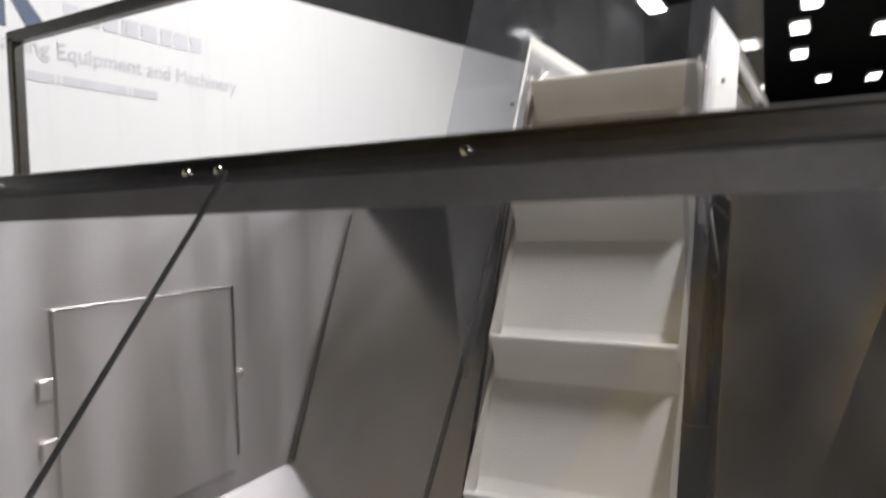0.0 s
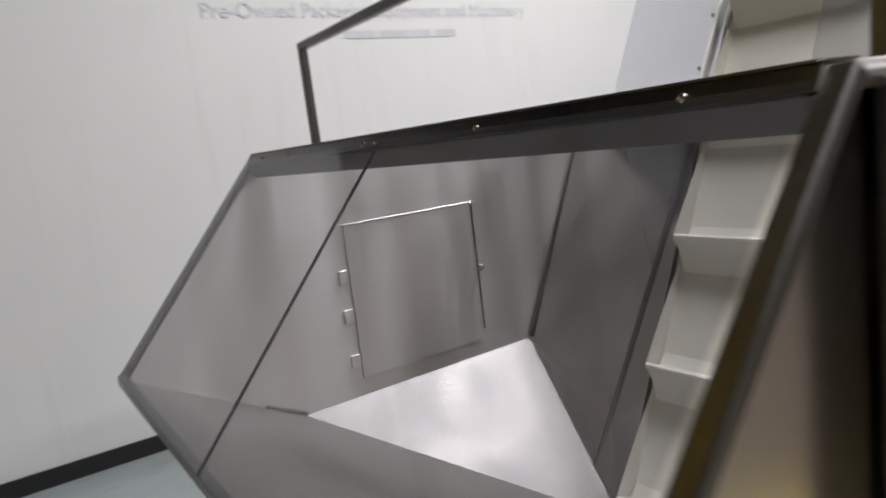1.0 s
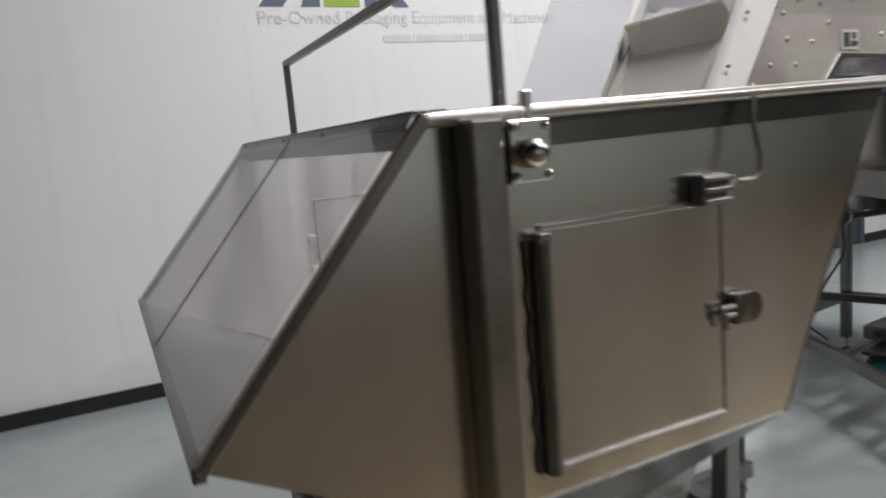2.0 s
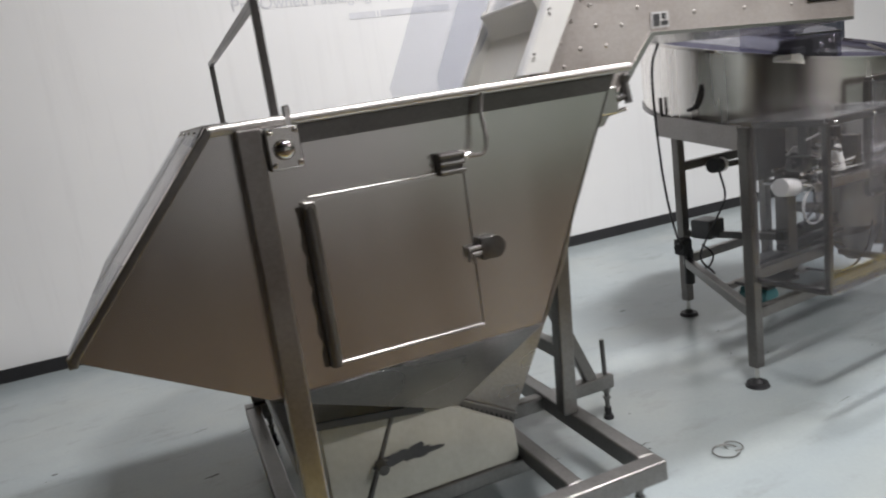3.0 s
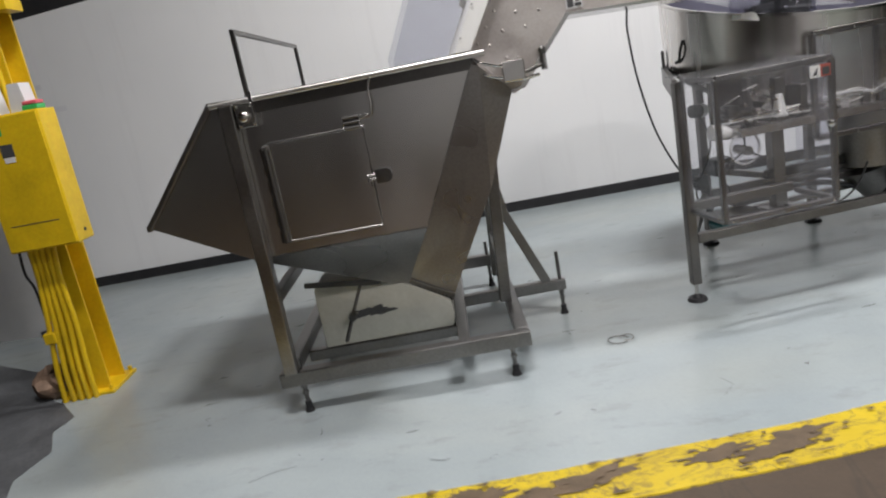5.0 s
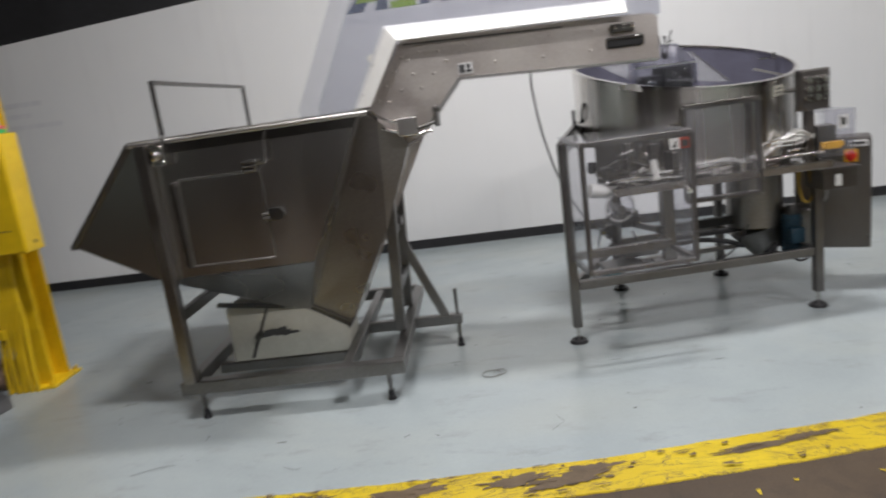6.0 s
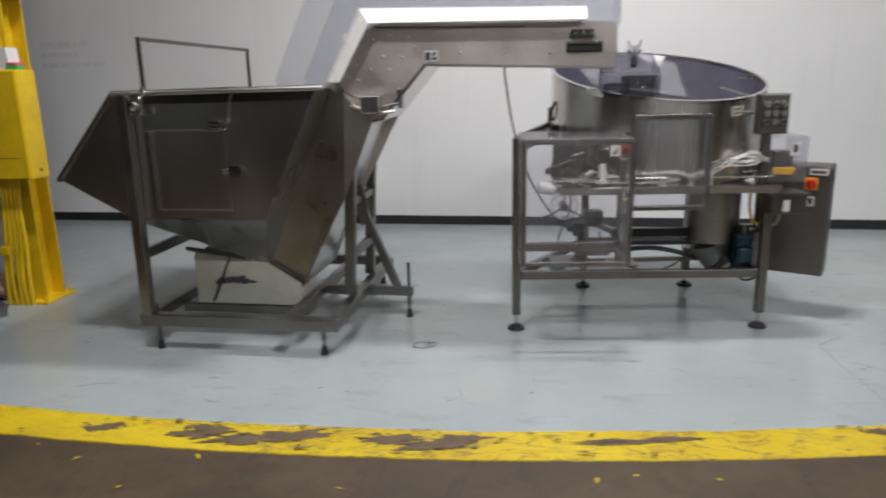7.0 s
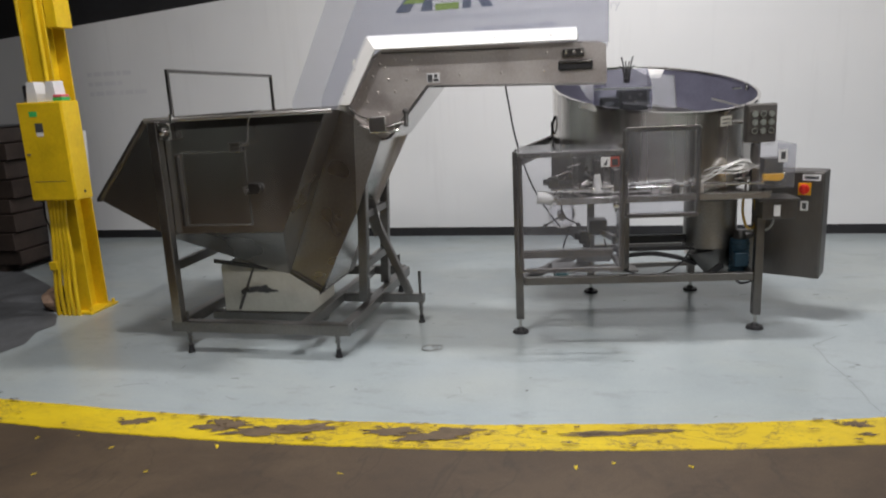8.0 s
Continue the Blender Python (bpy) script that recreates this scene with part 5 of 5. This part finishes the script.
sp("support_post", box(B(), (0.37, -0.05, 0.972), (0.40, 0.0, 1.22), 0.004), STEEL_FRAME, deck)
sp("support_post", box(B(), (0.50, -0.10, 0.972), (0.56, -0.05, 1.20), 0.004), STEEL_FRAME, deck)
bm = box(B(), (0.20, -0.14, 1.03), (0.27, -0.05, 1.10), 0.012)
rod(bm, (0.17, -0.09, 1.07), (0.36, -0.09, 1.05), 0.02)
sp("air_cylinder", bm, STEEL_DARK, deck, smooth=True)
bm = B()
bmesh.ops.create_cone(bm, cap_ends=True, segments=20, radius1=0.04, radius2=0.018, depth=0.12, matrix=Matrix.Translation((0.52, -0.1, 1.05)))
sp("funnel_spout", bm, WHITE_PLASTIC, deck, "white tapered spout", True)
for k, (u, z) in enumerate(((0.72, 1.0), (0.86, 1.0), (0.99, 1.01), (1.14, 1.02))):
    bm = box(B(), (u, -0.13, 0.972), (u + 0.05, -0.06, z + 0.02), 0.006)
    rod(bm, (u + 0.025, -0.095, z + 0.02), (u + 0.025, -0.095, z + 0.05), 0.010)
    sp("hose_fitting", bm, (STEEL_FRAME, RIM)[k % 2], deck, "small hose fitting", True)
sp("deck_plate", box(B(), (0.62, -0.14, 0.985), (0.66, 0.04, 1.14), 0.004), STEEL_FRAME, deck)

sp("deck_backplate", box(B(), (0.24, 0.13, 0.975), (0.64, 0.142, 1.235), 0.003), STEEL_FRAME, deck)

# machinery under the deck
sp("centre_post", beam(B(), (0.76, 0.35, 0.36), (0.76, 0.35, 1.2), 0.08, 0.08, 0.006), STEEL_FRAME, label="square tube post under bowl")
sp("post_foot", box(B(), (0.66, 0.27, 0.345), (0.86, 0.43, 0.36), 0.003), STEEL_FRAME)
sp("tie_bar", beam(B(), (0.60, 0.955, 0.55), (0.76, 0.38, 0.55), 0.035, 0.04, 0.004), STEEL_DARK)
sp("tie_bar", beam(B(), (0.34, 0.43, 0.348), (1.50, 0.50, 0.348), 0.04, 0.03, 0.004), STEEL_FRAME)
for z, r in ((0.575, 0.035), (0.505, 0.02)):
    sp("track_rail", beam(B(), (0.68, 0.34, z), (1.26, 0.34, z), 0.05, r * 1.6, 0.006), BLACK, label="black belt rail")
bm = sweep(B(), [(0.4, 0.3, 0.47), (0.7, 0.34, 0.45), (0.95, 0.34, 0.465), (1.15, 0.34, 0.43), (1.28, 0.34, 0.38)], 0.017)
sp("suction_hose", bm, BLACK, label="thick black hose", smooth=True)
sp("tail_block", box(B(), (0.42, 0.26, 0.43), (0.66, 0.38, 0.50), 0.012), DARK_GREY)
sp("tail_motor", rod(B(), (0.30, 0.12, 0.36), (0.30, 0.28, 0.36), 0.05), TEAL, label="teal gear motor", smooth=True)
sp("motor_foot", box(B(), (0.24, 0.10, 0.411), (0.50, 0.30, 0.429), 0.003), STEEL_DARK)
bm = sweep(B(), [(0.70, 0.2, 0.40), (0.9, 0.1, 0.36), (1.1, 0.1, 0.44), (1.2, 0.12, 0.58)], 0.006)
sp("loose_cable", bm, BLACK, label="loose black cable", smooth=True)
wheel = sp("hand_wheel", rod(B(), (0.285, -0.15, 0.86), (0.285, -0.12, 0.86), 0.085, None, 28), CLEAR_SMOKE, label="clear round hand wheel with three knobs", smooth=True)
sp("wheel_rim", sweep(B(), [(0.285 + 0.085 * math.cos(a), -0.135, 0.86 + 0.085 * math.sin(a)) for a in (k * 0.2618 for k in range(25))], 0.006, 6, 1), HOSE, wheel, smooth=True)
sp("wheel_hub", rod(B(), (0.285, -0.17, 0.85), (0.285, -0.05, 0.85), 0.025), STEEL_FRAME, wheel, smooth=True)
for k in range(3):
    a = radians(30 + 120 * k + 180)
    p = (0.285 + 0.125 * math.cos(a), -0.135, 0.85 + 0.125 * math.sin(a))
    bm = rod(B(), (0.285, -0.135, 0.85), p, 0.006)
    ball(bm, p, 0.016, 8)
    sp("knob", bm, BLACK, wheel, smooth=True)
bm = rod(B(), (0.13, -0.07, 0.97), (0.23, -0.07, 0.955), 0.043)
rod(bm, (0.23, -0.07, 0.955), (0.30, -0.07, 0.95), 0.03)
sp("vibrator_motor", bm, WHITE_PLASTIC, label="white capped motor", smooth=True)
bm = rod(B(), (1.37, 0.36, 0.52), (1.37, 0.36, 0.95), 0.18, None, 28)
rod(bm, (1.45, 0.36, 0.30), (1.37, 0.36, 0.52), 0.075, 0.18, 28)
chute = sp("discharge_chute", bm, POST, label="dull steel discharge drum", smooth=True)
sp("chute_cover", ring_wall(0.18, 0.188, 0.86, 0.95, 28), DARK_GREY, chute).location = (1.37, 0.36, 0)
bm = rod(B(), (1.52, 0.17, 0.33), (1.52, 0.17, 0.60), 0.062, None, 18)
mot = sp("pump_motor", bm, MOTOR_BLUE, label="blue finned pump motor", smooth=True)
for k in range(7):
    sp("fin", rod(B(), (1.52, 0.17, 0.36 + 0.033 * k), (1.52, 0.17, 0.368 + 0.033 * k), 0.07, None, 18), MOTOR_BLUE, mot, smooth=True)
sp("terminal_box", box(B(), (1.46, 0.06, 0.42), (1.55, 0.12, 0.52), 0.008), MOTOR_BLUE, mot)
sp("motor_cap", rod(B(), (1.52, 0.17, 0.60), (1.52, 0.17, 0.66), 0.045, 0.03), STEEL_DARK, mot, smooth=True)
bm = sweep(B(), [(1.49, 0.03, 0.93), (1.485, 0.02, 0.8), (1.52, 0.02, 0.70), (1.57, 0.02, 0.73), (1.56, 0.03, 0.90)], 0.009)
sp("yellow_hose", bm, HOSE_YELLOW, label="yellow looped hose", smooth=True)
bm = sweep(B(), [(1.57, 0.03, 0.72), (1.63, 0.03, 0.68), (1.69, 0.06, 0.71), (1.72, 0.12, 0.82)], 0.008)
sp("grey_cable", bm, HOSE, label="pale looped cable", smooth=True)
bm = sweep(B(), [(1.45, 0.1, 0.36), (1.50, 0.05, 0.31), (1.60, 0.08, 0.33), (1.66, 0.14, 0.38)], 0.008)
sp("loose_cable", bm, BLACK, smooth=True)
sp("lever", beam(B(), (1.26, 0.10, 0.33), (1.40, 0.14, 0.42), 0.03, 0.04, 0.006), BLACK)
bm = box(B(), (1.50, 0.16, 0.36), (1.66, 0.40, 0.62), 0.02)
sp("gear_case", bm, STEEL_DARK)

# push-button box on its post
pb = sp("button_box", box(B(), (1.455, -0.06, 1.268), (1.643, 0.0, 1.512), 0.008), ENCLOSURE, label="steel push-button box")
sp("box_face", box(B(), (1.465, -0.066, 1.28), (1.633, -0.06, 1.50), 0.002), ENCLOSURE, pb)
for r in range(3):
    for c in range(3):
        u, z = 1.499 + 0.05 * c, 1.345 + 0.052 * r
        b = sp("push_button", rod(B(), (u, -0.066, z), (u, -0.09, z), 0.023, 0.020), CHROME, pb, smooth=True)
        sp("button_cap", rod(B(), (u, -0.09, z), (u, -0.097, z), 0.014), CHROME if (r + 2 * c) % 4 else STEEL_DARK, b, smooth=True)
sp("box_post", beam(B(), (1.54, 0.0, 0.95), (1.54, 0.0, 1.27), 0.05, 0.05, 0.004), STEEL_FRAME, pb)
sp("rail_arm", rod(B(), (0.78, 0.0, 1.43), (1.45, 0.0, 1.40), 0.014), STEEL_FRAME, pb, smooth=True)

# small clear cabinet with an amber block and its shelf
cab = sp("reject_cabinet", box(B(), (1.60, 0.0, 0.985), (1.72, 0.11, 1.16), 0.004), STEEL_DARK, label="small cabinet behind clear cover")
for pts in ([(1.50, -0.16, 0.99), (1.73, -0.16, 0.99), (1.73, -0.16, 1.26), (1.50, -0.16, 1.26)], [(1.73, -0.16, 0.99), (1.73, 0.14, 0.99), (1.73, 0.14, 1.26), (1.73, -0.16, 1.26)],
            [(1.50, -0.16, 1.26), (1.73, -0.16, 1.26), (1.73, 0.14, 1.26), (1.50, 0.14, 1.26)]):
    s = sp("cabinet_pane", sheet(B(), pts, 0.004), CLEAR_SMOKE, cab)
    s.visible_shadow = False
sp("amber_block", prism(B(), [(1.555, 1.035), (1.65, 1.03), (1.675, 1.05), (1.67, 1.072), (1.555, 1.072)], -0.14, -0.10), AMBER, cab, "amber plastic block")
sp("cabinet_sticker", box(B(), (1.625, -0.166, 1.15), (1.68, -0.163, 1.23)), WHITE, cab)
sp("sticker_bar", box(B(), (1.64, -0.168, 1.17), (1.665, -0.1665, 1.215)), DARK_GREY, cab)
sp("cabinet_shelf", box(B(), (1.53, -0.14, 0.898), (1.785, 0.10, 0.914), 0.003), ENCLOSURE, cab)
sp("shelf_box", box(B(), (1.56, -0.12, 0.78), (1.775, 0.08, 0.896), 0.005), STEEL_FRAME, cab)
sp("shelf_sticker", box(B(), (1.63, -0.125, 0.80), (1.67, -0.1205, 0.87)), WHITE, cab)
bm = B()
ball(bm, (1.68, -0.13, 1.075), 0.014, 8)
sp("bright_stud", bm, CHROME, cab, smooth=True)

# electrical enclosure, standing off to the side on its arm
PAN = pose(1.812, 0.275, 0.055, 0, 0, -32)


def panel_part(name, bm, mat, parent=None, label="", smooth=False):
    bm.transform(PAN)
    return sp(name, bm, mat, parent, label, smooth)


enc = panel_part("electrical_enclosure", box(B(), (-0.18, 0.0, 0.245), (0.272, 0.20, 0.985), 0.008), ENCLOSURE, label="dark stainless electrical enclosure")
panel_part("enclosure_door", box(B(), (-0.174, -0.018, 0.251), (0.266, -0.001, 0.979), 0.005), ENCLOSURE, enc)
panel_part("switch_plate", box(B(), (0.115, -0.024, 0.825), (0.195, -0.018, 0.91), 0.004), AMBER, enc, "amber switch plate")
bm = rod(B(), (0.155, -0.024, 0.867), (0.155, -0.05, 0.867), 0.034, 0.030, 20)
box(bm, (0.145, -0.066, 0.837), (0.165, -0.048, 0.897), 0.004)
panel_part("rotary_switch", bm, RED, enc, "red rotary main switch", True)
for u0, u1, z0, z1 in ((0.14, 0.25, 0.925, 0.967), (0.135, 0.183, 0.72, 0.785)):
    panel_part("sticker", box(B(), (u0, -0.0215, z0), (u1, -0.0185, z1)), WHITE, enc)
    panel_part("sticker_bar", box(B(), (u0 + 0.012, -0.0235, z0 + 0.012), (u1 - 0.012, -0.022, z1 - 0.012)), DARK_GREY, enc)
for z in (0.33, 0.90):
    panel_part("door_catch", rod(B(), (0.255, -0.018, z), (0.255, -0.026, z), 0.012), STEEL_DARK, enc, smooth=True)
sp("enclosure_arm", beam(B(), (1.50, 0.30, 0.60), (1.66, 0.30, 0.60), 0.06, 0.06, 0.005), STEEL_FRAME, label="short square-tube arm")
sp("enclosure_arm", beam(B(), (1.53, 0.32, 0.375), (1.53, 0.32, 0.63), 0.05, 0.05, 0.005), STEEL_FRAME)

# clamp and valve at the back leg
valve = sp("air_valve", box(B(), (0.50, 0.87, 0.43), (0.58, 0.95, 0.53), 0.01), BLACK, label="black air valve on leg")
bm = rod(B(), (0.56, 0.89, 0.24), (0.56, 0.89, 0.46), 0.03)
rod(bm, (0.46, 0.88, 0.49), (0.52, 0.9, 0.49), 0.025)
sp("filter_bowl", bm, BLACK, valve, smooth=True)
sp("valve_loop", sweep(B(), [(0.55, 0.85, 0.36), (0.62, 0.80, 0.34), (0.70, 0.82, 0.40), (0.70, 0.9, 0.46)], 0.006), BLACK, valve, smooth=True)
sp("motor_arm", beam(B(), (0.37, 0.445, 1.03), (0.74, 0.40, 1.02), 0.03, 0.03, 0.004), STEEL_DARK)
bm = sweep(B(), [(0.33, 0.43, 1.0), (0.40, 0.46, 0.85), (0.42, 0.55, 0.70), (0.36, 0.62, 0.50), (0.33, 0.50, 0.42)], 0.006)
sp("loose_cable", bm, BLACK, smooth=True)
mtr = sp("side_motor", rod(B(), (0.28, 0.43, 1.04), (0.34, 0.44, 1.035), 0.04), BLACK, label="black motor with white collar", smooth=True)
sp("motor_collar", rod(B(), (0.34, 0.44, 1.035), (0.37, 0.445, 1.033), 0.041), WHITE_PLASTIC, mtr, smooth=True)
sp("junction_box", box(B(), (0.56, 0.72, 0.535), (0.70, 0.86, 0.65), 0.01), DARK_GREY, label="dark junction box")

# ---- yellow column with its electrical panel ----
COL = (1.93, 4.06)
col = thing("steel_column", (*COL, 0), label="yellow painted steel building column", category="column", kind="structure")
for v in (-0.105, 0.093):
    part("flange", box(B(), (-0.115, v, 0.02), (0.115, v + 0.012, 6.4), 0.002), YELLOW, col)
part("web", box(B(), (-0.006, -0.093, 0.02), (0.006, 0.093, 6.4)), YELLOW, col)
part("base_plate", box(B(), (-0.16, -0.17, 0.003), (0.16, 0.17, 0.024), 0.004), YELLOW, col)
for sx in (-0.135, 0.135):
    for sy in (-0.14, 0.14):
        part("anchor_bolt", rod(B(), (sx, sy, 0.024), (sx, sy, 0.055), 0.014, None, 6), YELLOW, col)
part("side_duct", box(B(), (0.117, -0.09, 2.32), (0.21, 0.08, 6.4), 0.004), YELLOW, col, "yellow wireway")
for u in (-0.085, 0.075):
    part("conduit", rod(B(), (u, -0.13, 1.74), (u, -0.13, 6.4), 0.017), YELLOW, col, smooth=True)

pan = thing("electrical_panel", (2.055, 3.82, 0.995), label="yellow painted electrical panel box on column", category="electrical panel")
part("panel_box", box(B(), (-0.21, -0.07, 0.0), (0.195, 0.115, 0.765), 0.008), YELLOW, pan)
lid = part("panel_door", box(B(), (-0.202, -0.080, 0.008), (0.187, -0.0705, 0.757), 0.004), YELLOW, pan)
part("door_seam", box(B(), (-0.15, -0.0822, 0.152), (0.13, -0.0802, 0.156)), DARK_GREY, lid)
part("door_catch", box(B(), (-0.175, -0.088, 0.36), (-0.145, -0.0802, 0.375), 0.002), DARK_GREY, lid)
part("green_sticker", box(B(), (-0.10, -0.083, 0.655), (-0.03, -0.0802, 0.695)), GREEN, lid, "bright green sticker")
part("warning_label", box(B(), (-0.065, -0.083, 0.535), (0.005, -0.0802, 0.605)), DARK_GREY, lid, "dark warning label")
part("warning_label", box(B(), (-0.06, -0.083, 0.505), (0.0, -0.0802, 0.534)), WHITE, lid)
part("side_hole", rod(B(), (0.195, 0.03, 0.06), (0.198, 0.03, 0.06), 0.012), BLACK, pan)
lamp = thing("emergency_light", (2.065, 3.83, 1.761), label="white twin-head emergency light on panel box", category="emergency light")
for u in (-0.10, 0.07):
    bm = prism(B(), [(u - 0.045, 0.0), (u + 0.055, 0.0), (u + 0.04, 0.15), (u - 0.025, 0.15)], -0.05, 0.06)
    part("lamp_head", bm, WHITE, lamp)
part("lamp_back", box(B(), (-0.19, -0.03, 0.0), (-0.125, 0.05, 0.13), 0.01), BLACK, lamp)
part("red_band", box(B(), (0.10, -0.056, 0.028), (0.175, 0.03, 0.048), 0.004), PINK, lamp, "pink-red band")
part("green_band", box(B(), (0.095, -0.058, 0.0), (0.18, 0.03, 0.026), 0.004), GREEN, lamp, "green band")

pipes = thing("conduit_bundle", (1.90, 3.90, 0), label="yellow painted conduits running down to floor", category="conduit")
for k, (u, ub) in enumerate(((-0.10, -0.10), (-0.055, -0.045), (-0.01, 0.0), (0.04, 0.045), (0.085, 0.09))):
    bm = sweep(B(), [(u * 0.7 + 0.05, -0.03 + 0.006 * k, 1.0), (u * 0.7 + 0.045, -0.03, 0.80), (u * 0.9 + 0.03, -0.03, 0.5), (ub, -0.03 - 0.012 * (k % 2), 0.22), (ub * 1.05 - 0.015, -0.02, 0.005)], 0.0165, 9)
    part("conduit", bm, YELLOW, pipes, smooth=True)
part("conduit_strap", box(B(), (-0.10, -0.06, 0.40), (-0.03, 0.0, 0.47), 0.006), YELLOW, pipes)
bm = sweep(B(), [(-0.12, 0.03, 1.0), (-0.125, 0.02, 0.84), (-0.09, 0.01, 0.74), (-0.08, 0.0, 0.55)], 0.008)
part("black_cable", bm, BLACK, pipes, "thin black cable", True)

# ---- things behind the column ----
board = thing("white_board", (0.45, 5.55, 0.003), -8, "tall white panel leaning by dark stack", "panel")
part("panel_sheet", prism(B(), [(-0.20, 0.0), (0.44, 0.0), (0.57, 1.47), (-0.07, 1.47)], -0.02, 0.02), WHITE, board)
part("panel_foot", box(B(), (0.30, -0.05, 0.0), (0.37, 0.06, 0.05), 0.004), DARK_GREY, board)

stack = thing("timber_stack", (-1.3, 5.75, 0.003), 0, "dark stack of timber panels on bearers", "timber stack")
rnd = random.Random(4)
z = 0.09
for x in (-1.3, 0.0, 1.2):
    part("bearer", box(B(), (x - 0.05, -0.5, 0), (x + 0.05, 0.5, 0.09), 0.006), BROWN, stack)
for k in range(8):
    h = rnd.choice((0.16, 0.2, 0.18))
    o = rnd.uniform(-0.05, 0.05)
    part("timber_panel", box(B(), (-1.55 + o, -0.55 + rnd.uniform(-0.03, 0.03), z), (1.52 + o, 0.5, z + h - 0.012), 0.008), BROWN, stack)
    z += h
part("cover_sheet", box(B(), (-1.5, -0.5, z), (1.45, 0.45, z + 0.012), 0.003), DARK_GREY, stack, "grey cover sheet")

bag = thing("paper_bag", (1.66, 4.05, 0.003), 0, "crumpled brown paper bag on floor", "bag")
bm = B()
bmesh.ops.create_icosphere(bm, subdivisions=3, radius=0.13)
for v in bm.verts:
    n = noise.noise(v.co * 14) * 0.035 + noise.noise(v.co * 34) * 0.012
    v.co = v.co * (1 + n / 0.13)
    v.co.z = max(0.0, v.co.z * 0.9 + 0.09)
part("bag_body", bm, KRAFT, bag)

ring = thing("wire_ring", (5.13, 3.35, 0.006), 0, "loose ring of thin wire lying on floor", "wire ring")
bm = sweep(B(), [(0.055 * math.cos(a), 0.05 * math.sin(a), 0.006) for a in (k * 0.45 for k in range(14))], 0.0028, 6, 4)
part("ring_coil", bm, STEEL_TUBE, ring, smooth=True)
bm = sweep(B(), [(0.05 + 0.035 * math.cos(a), 0.01 + 0.04 * math.sin(a), 0.007) for a in (k * 0.5 - 2.2 for k in range(12))], 0.0025, 6, 4)
part("ring_end", bm, STEEL_TUBE, ring, smooth=True)
